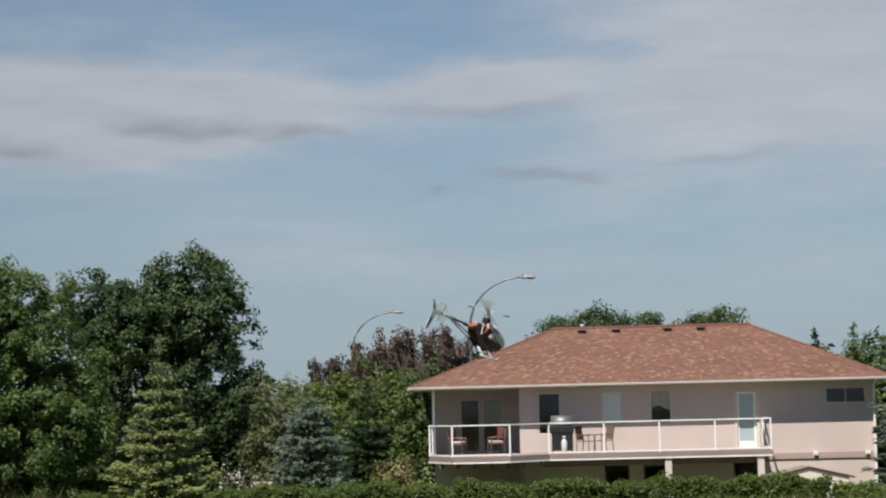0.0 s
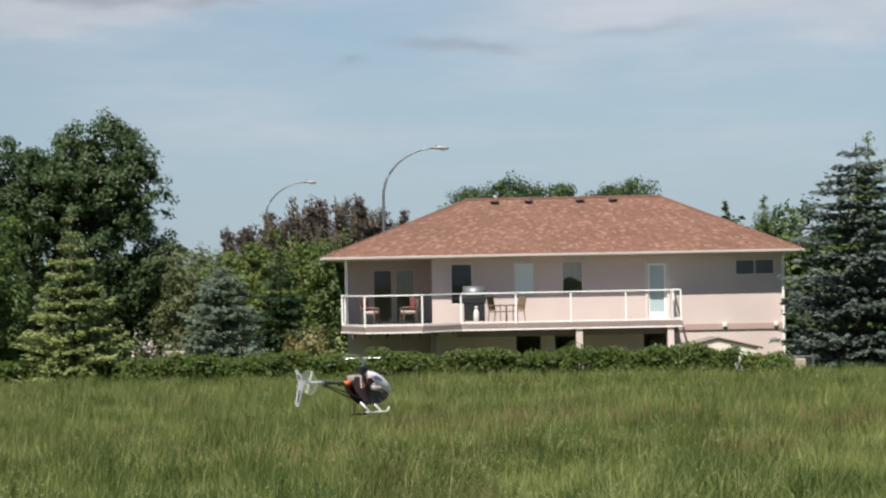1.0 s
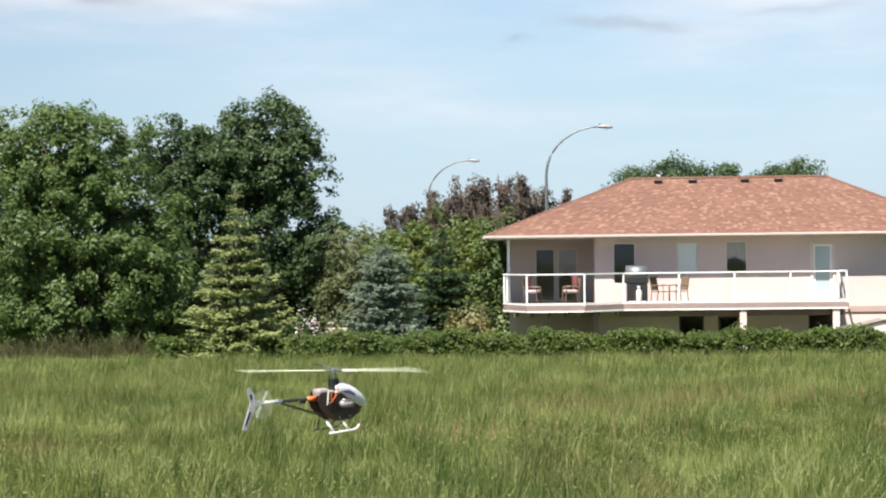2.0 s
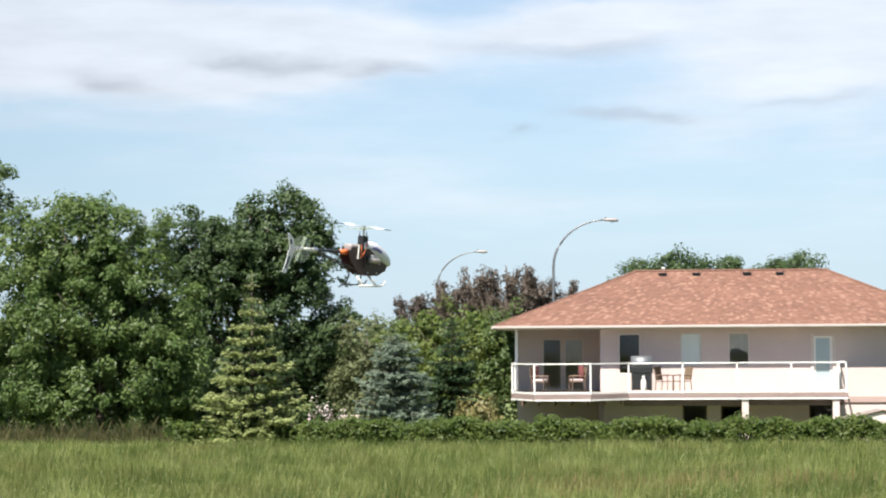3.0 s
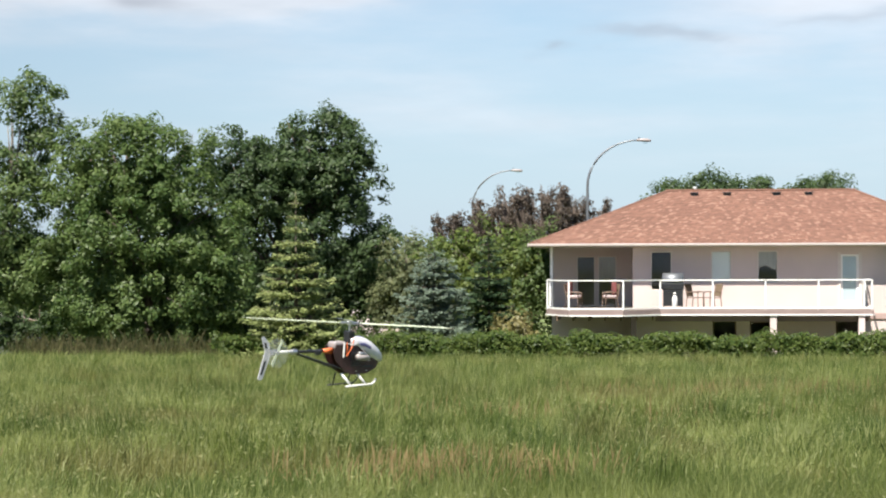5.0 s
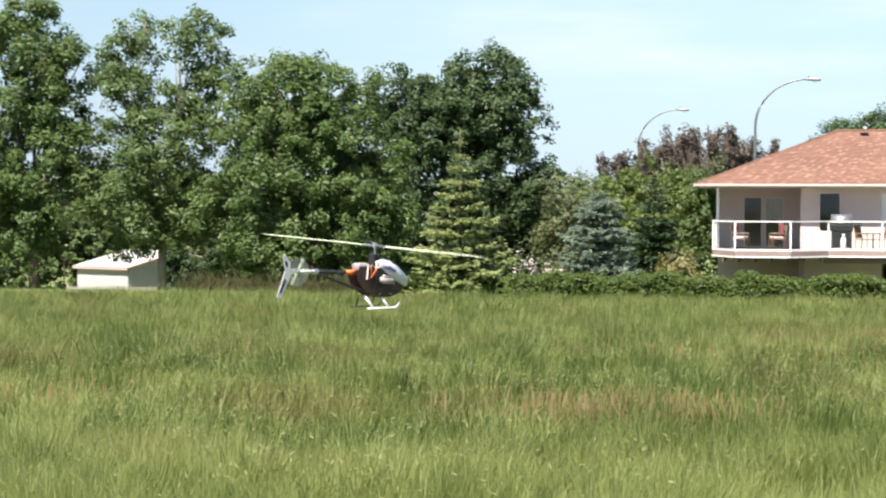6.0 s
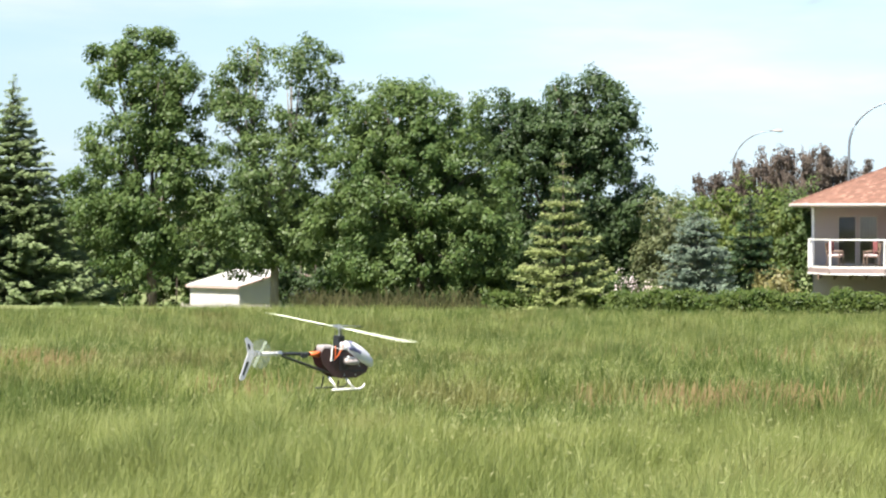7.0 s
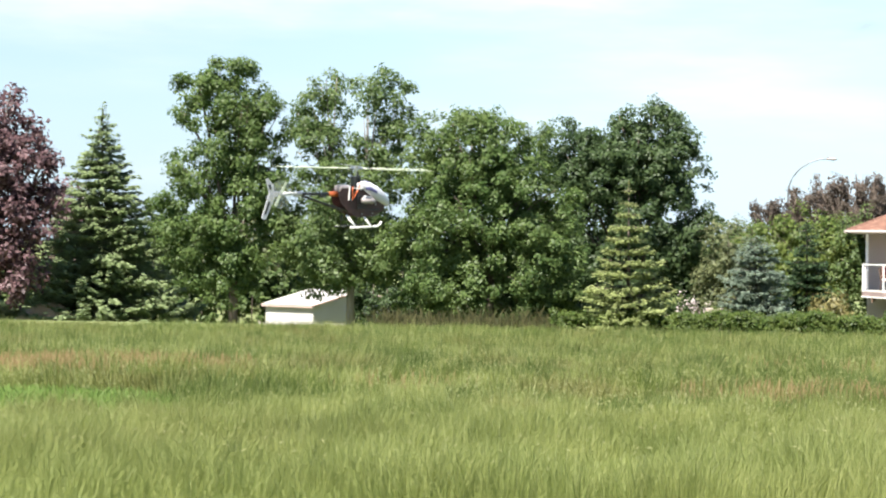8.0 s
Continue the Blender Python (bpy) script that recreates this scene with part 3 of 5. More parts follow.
def pale_heads():
    """Small pale seed heads and straw tips that catch the sun at the top of the grass."""
    r = np.random.default_rng(29)
    n = 26000
    d = np.sqrt(r.uniform(12.5 ** 2, 42 ** 2, n))
    a = r.uniform(radians(-6), radians(26), n)
    x, y = -d * np.sin(a), d * np.cos(a) - 12.0
    thick = np.sin(x * 0.7 + 1.3 * np.sin(y * 0.5)) * np.sin(y * 0.8 + np.sin(x * 0.4)) + r.normal(0, 0.5, n)
    x, y, d = x[thick > 0.25], y[thick > 0.25], d[thick > 0.25]
    n = len(x)
    h = r.uniform(0.24, 0.46, n)
    L = r.uniform(0.007, 0.024, n)
    w = L * r.uniform(0.12, 0.26, n)
    a, e = r.uniform(0, 6.283, n), r.uniform(-0.5, 1.3, n)
    dx, dz = np.cos(a) * np.cos(e) * L, np.sin(e) * L
    o = np.stack([x, y, ground_z(x, y) + h], -1)
    t = np.stack([dx, np.zeros(n), dz], -1)
    q = np.stack([-dz, np.zeros(n), dx], -1) / L[:, None] * w[:, None]
    V = np.stack([o - t, o + q, o + t, o - q], 1)
    ob = new("seed_heads", array_mesh("seed_heads", V.reshape(-1, 3), np.arange(4 * n).reshape(n, 4), leaf_material("pale_seed_head", (0.27, 0.29, 0.12), (0.45, 0.44, 0.22), 0.4)))
    tagged(ob, "small pale seed heads over the grass", "grass", kind="stuff")


lawn_patch()
seed_heads()
pale_heads()
build_grass("meadow_grass", 260000, 12.5, 23, 0.0019, 0.40, -7, 9, 0.05)
build_grass("meadow_grass", 240000, 23, 39, 0.0034, 0.44, -14, 8, 0.07)
build_grass("meadow_grass", 240000, 39, 60, 0.0068, 0.46, -14, 8, 0.10, False)
build_grass("meadow_grass", 160000, 60, 84, 0.010, 0.46, -14, 8, 0.12, False)


def outer_grass():
    """The meadow goes on to both sides and behind, in coarser tufts."""
    n = 30000
    x, y = rng.uniform(-75, 55, n), rng.uniform(-45, 71, n)
    a = np.degrees(np.arctan2(-x, y + 12))
    d = np.hypot(x, y + 12)
    far = ~((a > -13.5) & (a < 26.5) & (d > 12.6)) & (np.hypot(x, y + 5) > 9.5)
    x, y = x[far], y[far]
    n = len(x)
    h, w, t = rng.uniform(0.25, 0.5, n), rng.uniform(0.015, 0.05, n), rng.uniform(0, 6.28, n)
    lx, ly = rng.normal(0.05, 0.12, n), rng.normal(0, 0.12, n)
    z = ground_z(x, y) - 0.02
    V = np.stack([np.stack([x, y, z], -1), np.stack([x - np.cos(t) * w, y - np.sin(t) * w, z + h * 0.6], -1), np.stack([x + lx, y + ly, z + h], -1), np.stack([x + np.cos(t) * w, y + np.sin(t) * w, z + h * 0.6], -1)], 1)
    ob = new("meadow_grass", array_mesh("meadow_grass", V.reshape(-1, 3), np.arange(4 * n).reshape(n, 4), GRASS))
    tagged(ob, "tall uncut green meadow grass with pale seed heads", "grass", kind="stuff")


outer_grass()


# ---------------------------------------------------------------- plants
def leaf_cloud(name, centres, per, spread, size, mat, droop=0.0, seed=0, squash=0.8, outward=None):
    """Leaves round the centres of twigs, each a small folded rhomb."""
    r = np.random.default_rng(seed)
    c = np.repeat(np.asarray(centres, float), per, axis=0)
    n = len(c)
    off = r.normal(0, 1, (n, 3))
    off *= (np.clip(np.linalg.norm(off, axis=1), 0, 1.75) / np.linalg.norm(off, axis=1))[:, None]
    off *= np.asarray([spread, spread, spread * squash])
    p = c + off
    p[:, 2] -= droop * np.linalg.norm(off[:, :2], axis=1)
    nrm = r.normal(0, 1, (n, 3)) * 0.6 + [0, -0.1, 0.55]
    if outward is not None:
        nrm += 0.8 * np.repeat(outward, per, axis=0) + 0.5 * off / spread
    nrm /= np.linalg.norm(nrm, axis=1)[:, None]
    t = np.cross(nrm, r.normal(0, 1, (n, 3)))
    t /= np.linalg.norm(t, axis=1)[:, None]
    s = np.cross(nrm, t)
    L = size * r.uniform(0.6, 1.35, n)[:, None]
    V = np.stack([p - t * L, p + s * L * 0.50 + nrm * L * 0.14, p + t * L, p - s * L * 0.50 + nrm * L * 0.14], 1)
    F = np.arange(n * 4).reshape(n, 4)
    return array_mesh(name, V.reshape(-1, 3), F, mat)


def crown_points(lobes, count, seed, ragged=0.12):
    """Twig centres on boughs: each lobe carries rounded boughs on its shell, uneven in size, with gaps between them."""
    r = np.random.default_rng(seed)
    vol = np.array([l[3] * l[4] * l[5] for l in lobes]) ** 0.75
    out, way = [], []
    for l, k in zip(lobes, (vol / vol.sum() * count).astype(int) + 1):
        c, rad = np.asarray(l[:3]), np.asarray(l[3:])
        nb = max(9, int(k / 7))
        i = np.arange(nb)
        h = 1 - 2 * (i + 0.5) / nb
        a = i * 2.39996 + seed
        d = np.stack([np.sqrt(1 - h * h) * np.cos(a), np.sqrt(1 - h * h) * np.sin(a), h], -1) + r.normal(0, 0.18, (nb, 3))
        d /= np.linalg.norm(d, axis=1)[:, None]
        bc = c + d * rad * (0.74 + np.clip(r.normal(0, 0.06 + ragged * 0.30, nb), -0.16, 0.12))[:, None]
        br = rad.mean() * 1.55 / np.sqrt(nb) * r.uniform(0.7, 1.35, nb)
        j = r.integers(0, nb, k)
        e = r.normal(0, 1, (k, 3)) + 0.55 * d[j] + [0, 0, 0.25]
        e /= np.linalg.norm(e, axis=1)[:, None]
        out.append(bc[j] + e * (br[j] * r.uniform(0.55, 1.05, k))[:, None])
        way.append(e * 0.75 + d[j] * 0.35)
        core = max(3, k // 7)
        g = r.normal(0, 1, (core, 3))
        g /= np.linalg.norm(g, axis=1)[:, None]
        out.append(c + g * rad * r.uniform(0.2, 0.75, core)[:, None])
        way.append(g)
    return np.concatenate(out), np.concatenate(way)


def leafy_tree(name, x, y, lobes, twigs, per, size, mat, label, trunk=0.16, fork=0.35, seed=1, spread=0.22, bark="bark", category="tree", group="", ragged=0.12):
    """A trunk with limbs that reach into each lobe, and a crown of leaves. Lobes are relative to the trunk's foot."""
    base = float(ground_z(x, y))
    root = thing(name, label, category, group, (x, y, base))
    r = random.Random(seed)
    top = max(l[2] for l in lobes)
    rows = [([(0, 0, -0.2), (r.uniform(-.1, .1), 0, top * fork * 0.6), (r.uniform(-.15, .15), r.uniform(-.1, .1), top * fork)], [trunk * 1.25, trunk, trunk * 0.8])]
    for l in lobes:
        tip = Vector(l[:3]) + Vector((0, 0, l[5] * 0.6))
        a = Vector((0, 0, top * fork * r.uniform(0.75, 1.0)))
        m = a.lerp(tip, 0.5) + Vector((r.uniform(-.3, .3), r.uniform(-.3, .3), 0.1))
        rows.append(([a, m, tip], [trunk * 0.55, trunk * 0.32, 0.02]))
        for _ in range(4):
            e = Vector(l[:3]) + Vector((r.uniform(-.8, .8) * l[3], r.uniform(-.8, .8) * l[4], r.uniform(-.4, .8) * l[5]))
            rows.append(([m, m.lerp(e, 0.55) + Vector((0, 0, .15)), e], [trunk * 0.25, trunk * 0.15, 0.012]))
    part("trunk", tubes(*rows, sides=7), M[bark], root, smooth=True)
    pts, way = crown_points(lobes, twigs, seed, ragged)
    up = pts[:, 2] > 0.15
    part("crown", leaf_cloud("crown", pts[up], per, spread, size, mat, 0.15, seed, outward=way[up]), None, root)
    return root


def conifer(name, x, y, height, radius, mat, label, seed=1, whorls=30, skirt=0.25, flat=0.0, category="tree", group="", sprig=0.20, dense=1.0, power=0.85, loose=0.35):
    """A trunk with whorls of drooping branches; each branch carries rows of needle sprigs."""
    base = float(ground_z(x, y))
    root = thing(name, label, category, group, (x, y, base))
    r = np.random.default_rng(seed)
    part("trunk", tubes(([(0, 0, -0.2), (0.02, 0, height * 0.5), (0, 0, height)], [0.035 * radius + 0.06, 0.05, 0.008]), sides=7), M["bark"], root, smooth=True)
    V = []
    wood = []
    for k in range(whorls):
        f = (k + r.uniform(-loose, loose)) / whorls
        z = skirt + (height - skirt) * max(f, 0) ** 1.05
        reach = radius * (1 - max(f, 0)) ** power * (1.0 if k % 3 else 1.12) + 0.06
        nb = int(7 + 9 * (1 - f) * dense)
        a0 = r.uniform(0, 6.28)
        for b in range(nb):
            a = a0 + 6.283 * b / nb + r.normal(0, 0.16)
            R = reach * r.uniform(0.68, 1.10)
            lift = r.normal(0.02, 0.09)
            zb = z + r.normal(0, 0.28 * loose) * radius * 0.5
            steps = max(3, int(R / (sprig * 0.42)))
            s = np.linspace(0.12, 1.0, steps)
            # the branch sags in the middle and rises at its tip
            bz = zb + R * (-0.30 * s + 0.26 * s ** 2.4 + lift * s) * (1 - 0.6 * f)
            bx, by = np.cos(a) * R * s, np.sin(a) * R * s
            P = np.stack([bx, by, bz], -1)
            wood.append(([(0, 0, z), tuple(P[len(P) // 2]), tuple(P[-1])], [0.022, 0.012, 0.004]))
            out = np.array([np.cos(a), np.sin(a), 0.0])
            side = np.array([-np.sin(a), np.cos(a), 0.0])
            for q, sg in zip(P, s):
                for j in range(int(5 * dense) + 1):
                    w = r.choice([-1, 1]) * (0.25 + 0.75 * r.uniform()) * 0.36 * R * (1.05 - 0.75 * sg)
                    L = sprig * r.uniform(0.55, 1.15) * min(1.0, 0.35 + 0.65 * reach)
                    d = out * r.uniform(0.3, 1.0) + side * np.sign(w) * r.uniform(0.2, 0.9) + np.array([0, 0, r.normal(-0.10, 0.18)])
                    d /= np.linalg.norm(d)
                    up = np.array([r.normal(0, 0.3), r.normal(-0.35, 0.3), 1.0])
                    c = np.cross(d, up)
                    c *= L * 0.26 / np.linalg.norm(c)
                    o = q + side * w + np.array([0, 0, r.normal(-0.02, 0.05) - abs(w) * 0.16])
                    V.append((o - d * L * 0.35, o + c, o + d * L * 0.65, o - c))
    tip = np.array([0, 0, height])
    for k in range(60):
        a, h = r.uniform(0, 6.28), r.uniform(0, 0.5)
        o = tip - [0, 0, h]
        d = np.array([np.cos(a) * 0.6, np.sin(a) * 0.6, 0.6])
        L = 0.05 + 0.25 * h
        c = np.cross(d, [np.sin(a), 0.2, 0.5]) * 0.12 * L / 0.4
        V.append((o, o + d * L * .5 + c, o + d * L, o + d * L * .5 - c))
    V = np.asarray(V)
    bw = bmesh.new()
    for p, q in wood[::2]:
        tube(bw, p, q, 4)
    tagged(part("branchwork", bw, M["bark"], root), kind="stuff")
    part("crown", array_mesh("crown", V.reshape(-1, 3), np.arange(len(V) * 4).reshape(-1, 4), mat), None, root)
    return root


def build_plants():
    belt = "garden trees along the meadow"
    leafy_tree("ash_tree", -31.5, 80, [(0.0, 0, 10.7, 1.6, 1.5, 1.7), (-1.7, 0, 10.5, 1.1, 1.2, 1.5), (1.2, 0, 9.5, 1.0, 1.2, 1.5), (0.2, 0, 8.0, 1.5, 1.5, 1.5), (-1.4, 0, 7.2, 1.6, 1.6, 1.2), (1.2, 0, 6.6, 1.4, 1.5, 1.4), (-1.8, -0.2, 4.9, 2.0, 1.9, 1.5), (0.6, -0.3, 4.6, 2.2, 2.0, 1.6), (-0.6, -0.2, 2.9, 2.3, 1.9, 1.2)],
               900, 48, 0.094, LEAF["bright"], "tall broadleaf tree with airy bright green crown", 0.2, 0.3, 11, 0.20, group=belt, ragged=0.2)
    leafy_tree("ash_tree", -26.2, 80.5, [(-1.2, 0, 10.6, 1.1, 1.1, 1.5), (1.3, 0, 10.4, 1.2, 1.2, 1.4), (-2.2, 0, 9.6, 0.8, 0.9, 1.0), (2.0, 0, 9.3, 0.7, 0.9, 1.2), (-1.3, 0, 8.2, 1.4, 1.3, 1.1), (1.2, 0, 8.2, 1.2, 1.2, 1.0), (0, -0.2, 6.2, 2.6, 2.0, 1.5), (-1.0, -0.3, 4.6, 2.5, 2.0, 1.5), (1.4, -0.2, 4.0, 2.1, 1.9, 1.4), (-0.4, -0.5, 3.2, 2.2, 1.6, 1.0)],
               720, 44, 0.094, LEAF["ash"], "tall thin-crowned broadleaf tree with sky showing through", 0.17, 0.35, 12, 0.20, "palebark", group=belt, ragged=0.25)
    leafy_tree("rounded_tree", -19.6, 79.5, [(-1.0, 0, 7.9, 2.2, 2.2, 2.3), (-2.6, 0, 7.4, 1.7, 1.8, 2.1), (0.6, 0, 7.5, 1.9, 2.0, 2.2), (-0.5, -0.4, 5.2, 3.2, 2.6, 2.4), (1.8, -0.2, 5.5, 2.1, 2.1, 2.1), (-2.6, -0.2, 4.2, 2.2, 2.0, 2.2), (2.4, -0.3, 3.0, 1.9, 2.0, 2.0), (0, -0.5, 2.4, 3.4, 2.4, 2.0), (2.2, -0.2, 1.6, 1.8, 1.8, 1.4), (-2.4, 0, 1.9, 2.0, 2.0, 1.5)],
               1500, 46, 0.094, LEAF["bright"], "broad dense green tree leafy down to the ground", 0.2, 0.3, 13, 0.20, group=belt, ragged=0.06)
    leafy_tree("dark_tree", -14.2, 86, [(0.6, 0, 9.05, 2.2, 2.2, 2.3), (1.6, 0, 8.2, 1.4, 1.8, 1.9), (-0.6, 0, 8.9, 1.6, 1.8, 1.9), (-3.3, 0, 8.7, 1.6, 1.8, 1.9), (-2.0, 0, 8.0, 2.0, 2.0, 2.1), (0.4, 0, 6.2, 2.3, 2.4, 2.4), (-2.5, 0, 5.0, 2.6, 2.0, 2.5), (2.7, 0, 5.4, 1.0, 1.4, 1.7), (2.4, 0, 3.8, 1.3, 1.5, 1.9), (0.3, 0, 3.2, 2.9, 2.4, 2.2), (2.0, 0, 2.2, 1.4, 1.5, 1.4)],
               1450, 46, 0.094, LEAF["deep"], "large dark green broadleaf tree with dense crown", 0.22, 0.3, 14, 0.20, group=belt, ragged=0.06)
    conifer("spruce", -12.68, 73, 6.05, 2.35, LEAF["spruce"], "yellow-green spruce tree standing at the meadow edge", 21, 13, 0.15, group=belt, sprig=0.20, loose=0.06, dense=1.35, power=1.05)
    conifer("blue_spruce", -8.2, 79, 4.6, 1.75, LEAF["blue"], "small silvery blue spruce tree", 22, 18, 0.2, sprig=0.17, power=0.42, dense=1.2)
    conifer("spruce", -6.3, 82, 5.6, 1.5, LEAF["dkspruce"], "dark green spruce tree beside the house", 23, 18, 0.2, power=0.6)
    conifer("spruce", -37.8, 80, 10.2, 4.5, LEAF["tallspruce"], "tall green spruce tree with pointed leader", 24, 34, 0.2, sprig=0.32, group=belt, dense=1.5, power=0.98)
    conifer("spruce", 14.8, 77, 8.3, 3.1, LEAF["greyspruce"], "large blue-grey spruce tree beside the house", 25, 20, 0.2, sprig=0.28, power=0.48, loose=0.14, dense=1.2)
    conifer("spruce", 16.6, 84, 9.8, 3.0, LEAF["midspruce"], "green spruce tree behind the blue-grey spruce", 26, 24, 0.2, sprig=0.3)
    for i, (x, y, h, rad) in enumerate(((12.8, 98, 8.0, 1.7), (14.7, 99, 8.2, 2.1), (16.2, 100, 7.7, 2.2), (18.8, 97, 9.2, 2.4))):
        conifer("far_spruce", x, y, h, rad, LEAF["midspruce" if i else "dkspruce"], "distant spruce tree behind the red-roofed house", 30 + i, 30, 0.2, sprig=0.32, group="far spruces behind the house")
    leafy_tree("willow_shrub", -9.9, 84, [(0, 0, 4.2, 1.1, 1.1, 1.3), (0.3, 0, 2.7, 1.3, 1.2, 1.5), (-0.6, 0, 2.5, 1.0, 1.0, 1.5)], 260, 22, 0.10, LEAF["olive"], "grey-green willow shrub between the trees", 0.08, 0.3, 41)
    leafy_tree("maple_tree", -7.0, 91, [(0, 0, 5.0, 1.9, 1.6, 1.5), (-1.9, 0, 4.5, 1.3, 1.4, 1.3), (0.6, 0, 3.9, 2.4, 1.9, 1.8), (1.8, 0, 4.5, 1.2, 1.4, 1.4), (-1.6, 0, 3.4, 1.8, 1.7, 1.7)], 560, 26, 0.10, LEAF["yellow"], "yellow-green maple tree in the gardens behind", 0.14, 0.3, 42, ragged=0.2)
    leafy_tree("garden_tree", -3.9, 90, [(0, 0, 4.9, 1.6, 1.6, 1.6), (0, 0, 3.0, 1.8, 1.6, 1.8), (0.8, 0, 4.0, 1.5, 1.5, 1.6)], 330, 26, 0.10, LEAF["ash"], "green tree beside the far corner of the house", 0.14, 0.3, 43)
    leafy_tree("garden_tree", -10.8, 96, [(0, 0, 4.6, 1.5, 1.5, 1.3), (0.9, 0, 4.3, 1.6, 1.5, 1.6)], 270, 26, 0.10, LEAF["ash"], "green garden tree beside the street", 0.14, 0.3, 44, ragged=0.2)
    for i, (x, y, z, w) in enumerate(((-9.4, 105, 6.7, 1.3), (-7.5, 106, 7.4, 1.5), (-5.6, 104, 8.0, 1.6), (-3.6, 106, 7.5, 1.6))):
        rs = random.Random(300 + i)
        spires = [(rs.uniform(-1.05, 1.05) * w, rs.uniform(-0.5, 0.5), z + rs.uniform(-0.7, 0.25), 0.10, 0.2, rs.uniform(0.45, 0.8)) for _ in range(26)]
        leafy_tree("purple_tree", x, y, [(0, 0, z - 0.75, w * 1.2, w, 1.05), (0.3, 0, z - 2.0, w * 1.2, w * 1.1, 1.5), (0, 0, z - 3.7, w * 1.3, w, 1.6)] + spires,
                   430, 20, 0.075, LEAF["plum"], "purple-leaved ornamental tree behind the house", 0.12, 0.3, 50 + i, 0.13, group="purple trees along the street", ragged=0.3)
    leafy_tree("purple_tree", -44.6, 92, [(0, 0, 6.6, 1.0, 1.0, 1.5), (0.5, 0, 5.0, 1.4, 1.2, 1.6)], 200, 18, 0.13, LEAF["maroon"], "purple-leaved tree behind the tall spruce", 0.12, 0.3, 58, 0.22, ragged=0.3)
    tall = [(0.9, 0, 9.3, 0.45, 0.5, 1.2), (-0.4, 0.2, 9.8, 0.5, 0.6, 1.4), (1.9, 0, 8.2, 0.5, 0.5, 1.1), (2.5, 0, 6.9, 0.55, 0.6, 0.9), (2.6, 0.2, 5.3, 0.6, 0.6, 0.9), (-1.3, 0, 9.2, 0.6, 0.6, 1.4)]
    leafy_tree("purple_tree", -40.9, 75, [(-0.2, 0, 7.9, 1.6, 1.6, 1.7), (1.1, 0, 6.7, 1.2, 1.4, 1.6), (1.5, 0, 4.6, 1.1, 1.3, 1.5), (0.0, 0, 4.6, 2.2, 2.0, 2.2), (0, 0, 2.4, 2.3, 2.0, 1.6)] + tall,
               760, 20, 0.13, LEAF["maroon"], "tall maroon-leaved tree at the meadow edge", 0.18, 0.3, 55, 0.22, ragged=0.3)
    leafy_tree("far_tree", 3.0, 98, [(0, 0, 7.7, 1.9, 1.7, 1.25), (-1.9, 0, 7.5, 1.2, 1.4, 1.1), (2.0, 0, 7.6, 1.3, 1.4, 1.1), (0, 0, 5.6, 2.8, 1.8, 1.6)], 700, 40, 0.080, LEAF["deep"], "round green tree showing above the roof", 0.16, 0.4, 61, 0.2)
    leafy_tree("far_tree", 8.1, 99, [(0.5, 0, 7.95, 1.1, 1.2, 1.0), (-1.0, 0, 7.6, 0.9, 1.2, 0.8), (0, 0, 5.8, 1.6, 1.5, 1.5)], 380, 40, 0.080, LEAF["deep"], "small green tree showing above the roof", 0.14, 0.4, 62, 0.2)
    for i, (x, y, z, w, k) in enumerate(((-44, 104, 5.0, 3.6, "ash"), (-38, 106, 5.2, 3.4, "olive"), (-33, 104, 5.0, 3.6, "ash"), (-28, 106, 4.6, 3.2, "deep"), (-23, 104, 5.4, 3.6, "ash"), (-17, 106, 5.0, 3.2, "deep"), (14.4, 104, 5.5, 2.6, "deep"), (17.6, 103, 6.0, 3.0, "deep"), (21.5, 95, 5.2, 3.0, "deep"))):
        leafy_tree("far_tree", x, y, [(0, 0, z, w * 0.7, 2, 1.7), (-w * 0.5, 0, z - 1.2, w * 0.6, 2, 1.8), (w * 0.5, 0, z - 1.0, w * 0.6, 2, 1.8), (0, 0, 2.4, w, 2, 2.0)], 300, 16, 0.19, LEAF[k], "distant leafy tree behind the garden trees", 0.18, 0.4, 70 + i, 0.3, group="far trees behind the gardens")


build_plants()


def hedge_run(name, x0, x1, y, height, depth, mat, label, seed, twigs, size=0.075):
    r = np.random.default_rng(seed)
    x = r.uniform(x0, x1, twigs)
    top = height * (0.86 + 0.10 * np.sin(x * 1.9 + seed) + 0.08 * np.sin(x * 4.7))
    f = r.uniform(0, 1, twigs) ** 0.62
    yy = y + r.uniform(-1, 1, twigs) * depth * np.sqrt(np.clip(1.05 - f * 0.6, 0, 1))
    base = ground_z(x, yy)
    root = thing(name, label, "hedge", at=(0, 0, 0))
    pts = np.stack([x, yy, base + top * f], -1)
    stems = [([(q, y, float(ground_z(q, y)) - 0.1), (q + 0.1, y - 0.1, height * 0.4), (q + 0.15, y, height * 0.8)], [0.03, 0.02, 0.006]) for q in np.arange(x0 + 0.3, x1, 0.7)]
    tagged(part("stemwork", tubes(*stems, sides=5), M["bark"], root), kind="stuff")
    part("foliage", leaf_cloud("foliage", pts, 24, 0.13, size, mat, 0.1, seed, outward=np.tile([0.0, -0.4, 0.5], (twigs, 1))), None, root)


hedge_run("hedge", -10.6, 9.7, 71.8, 0.93, 0.75, LEAF["hedge"], "low leafy green hedge between meadow and garden", 81, 2300, 0.066)
hedge_run("shrub", -15.6, -10.2, 72.2, 0.85, 0.6, LEAF["hedge"], "low green shrubs round the foot of the spruce", 82, 260)
hedge_run("shrub", 9.9, 11.4, 71.5, 0.6, 0.5, LEAF["yellow"], "small bright green shrub beside the wire fence", 83, 110)


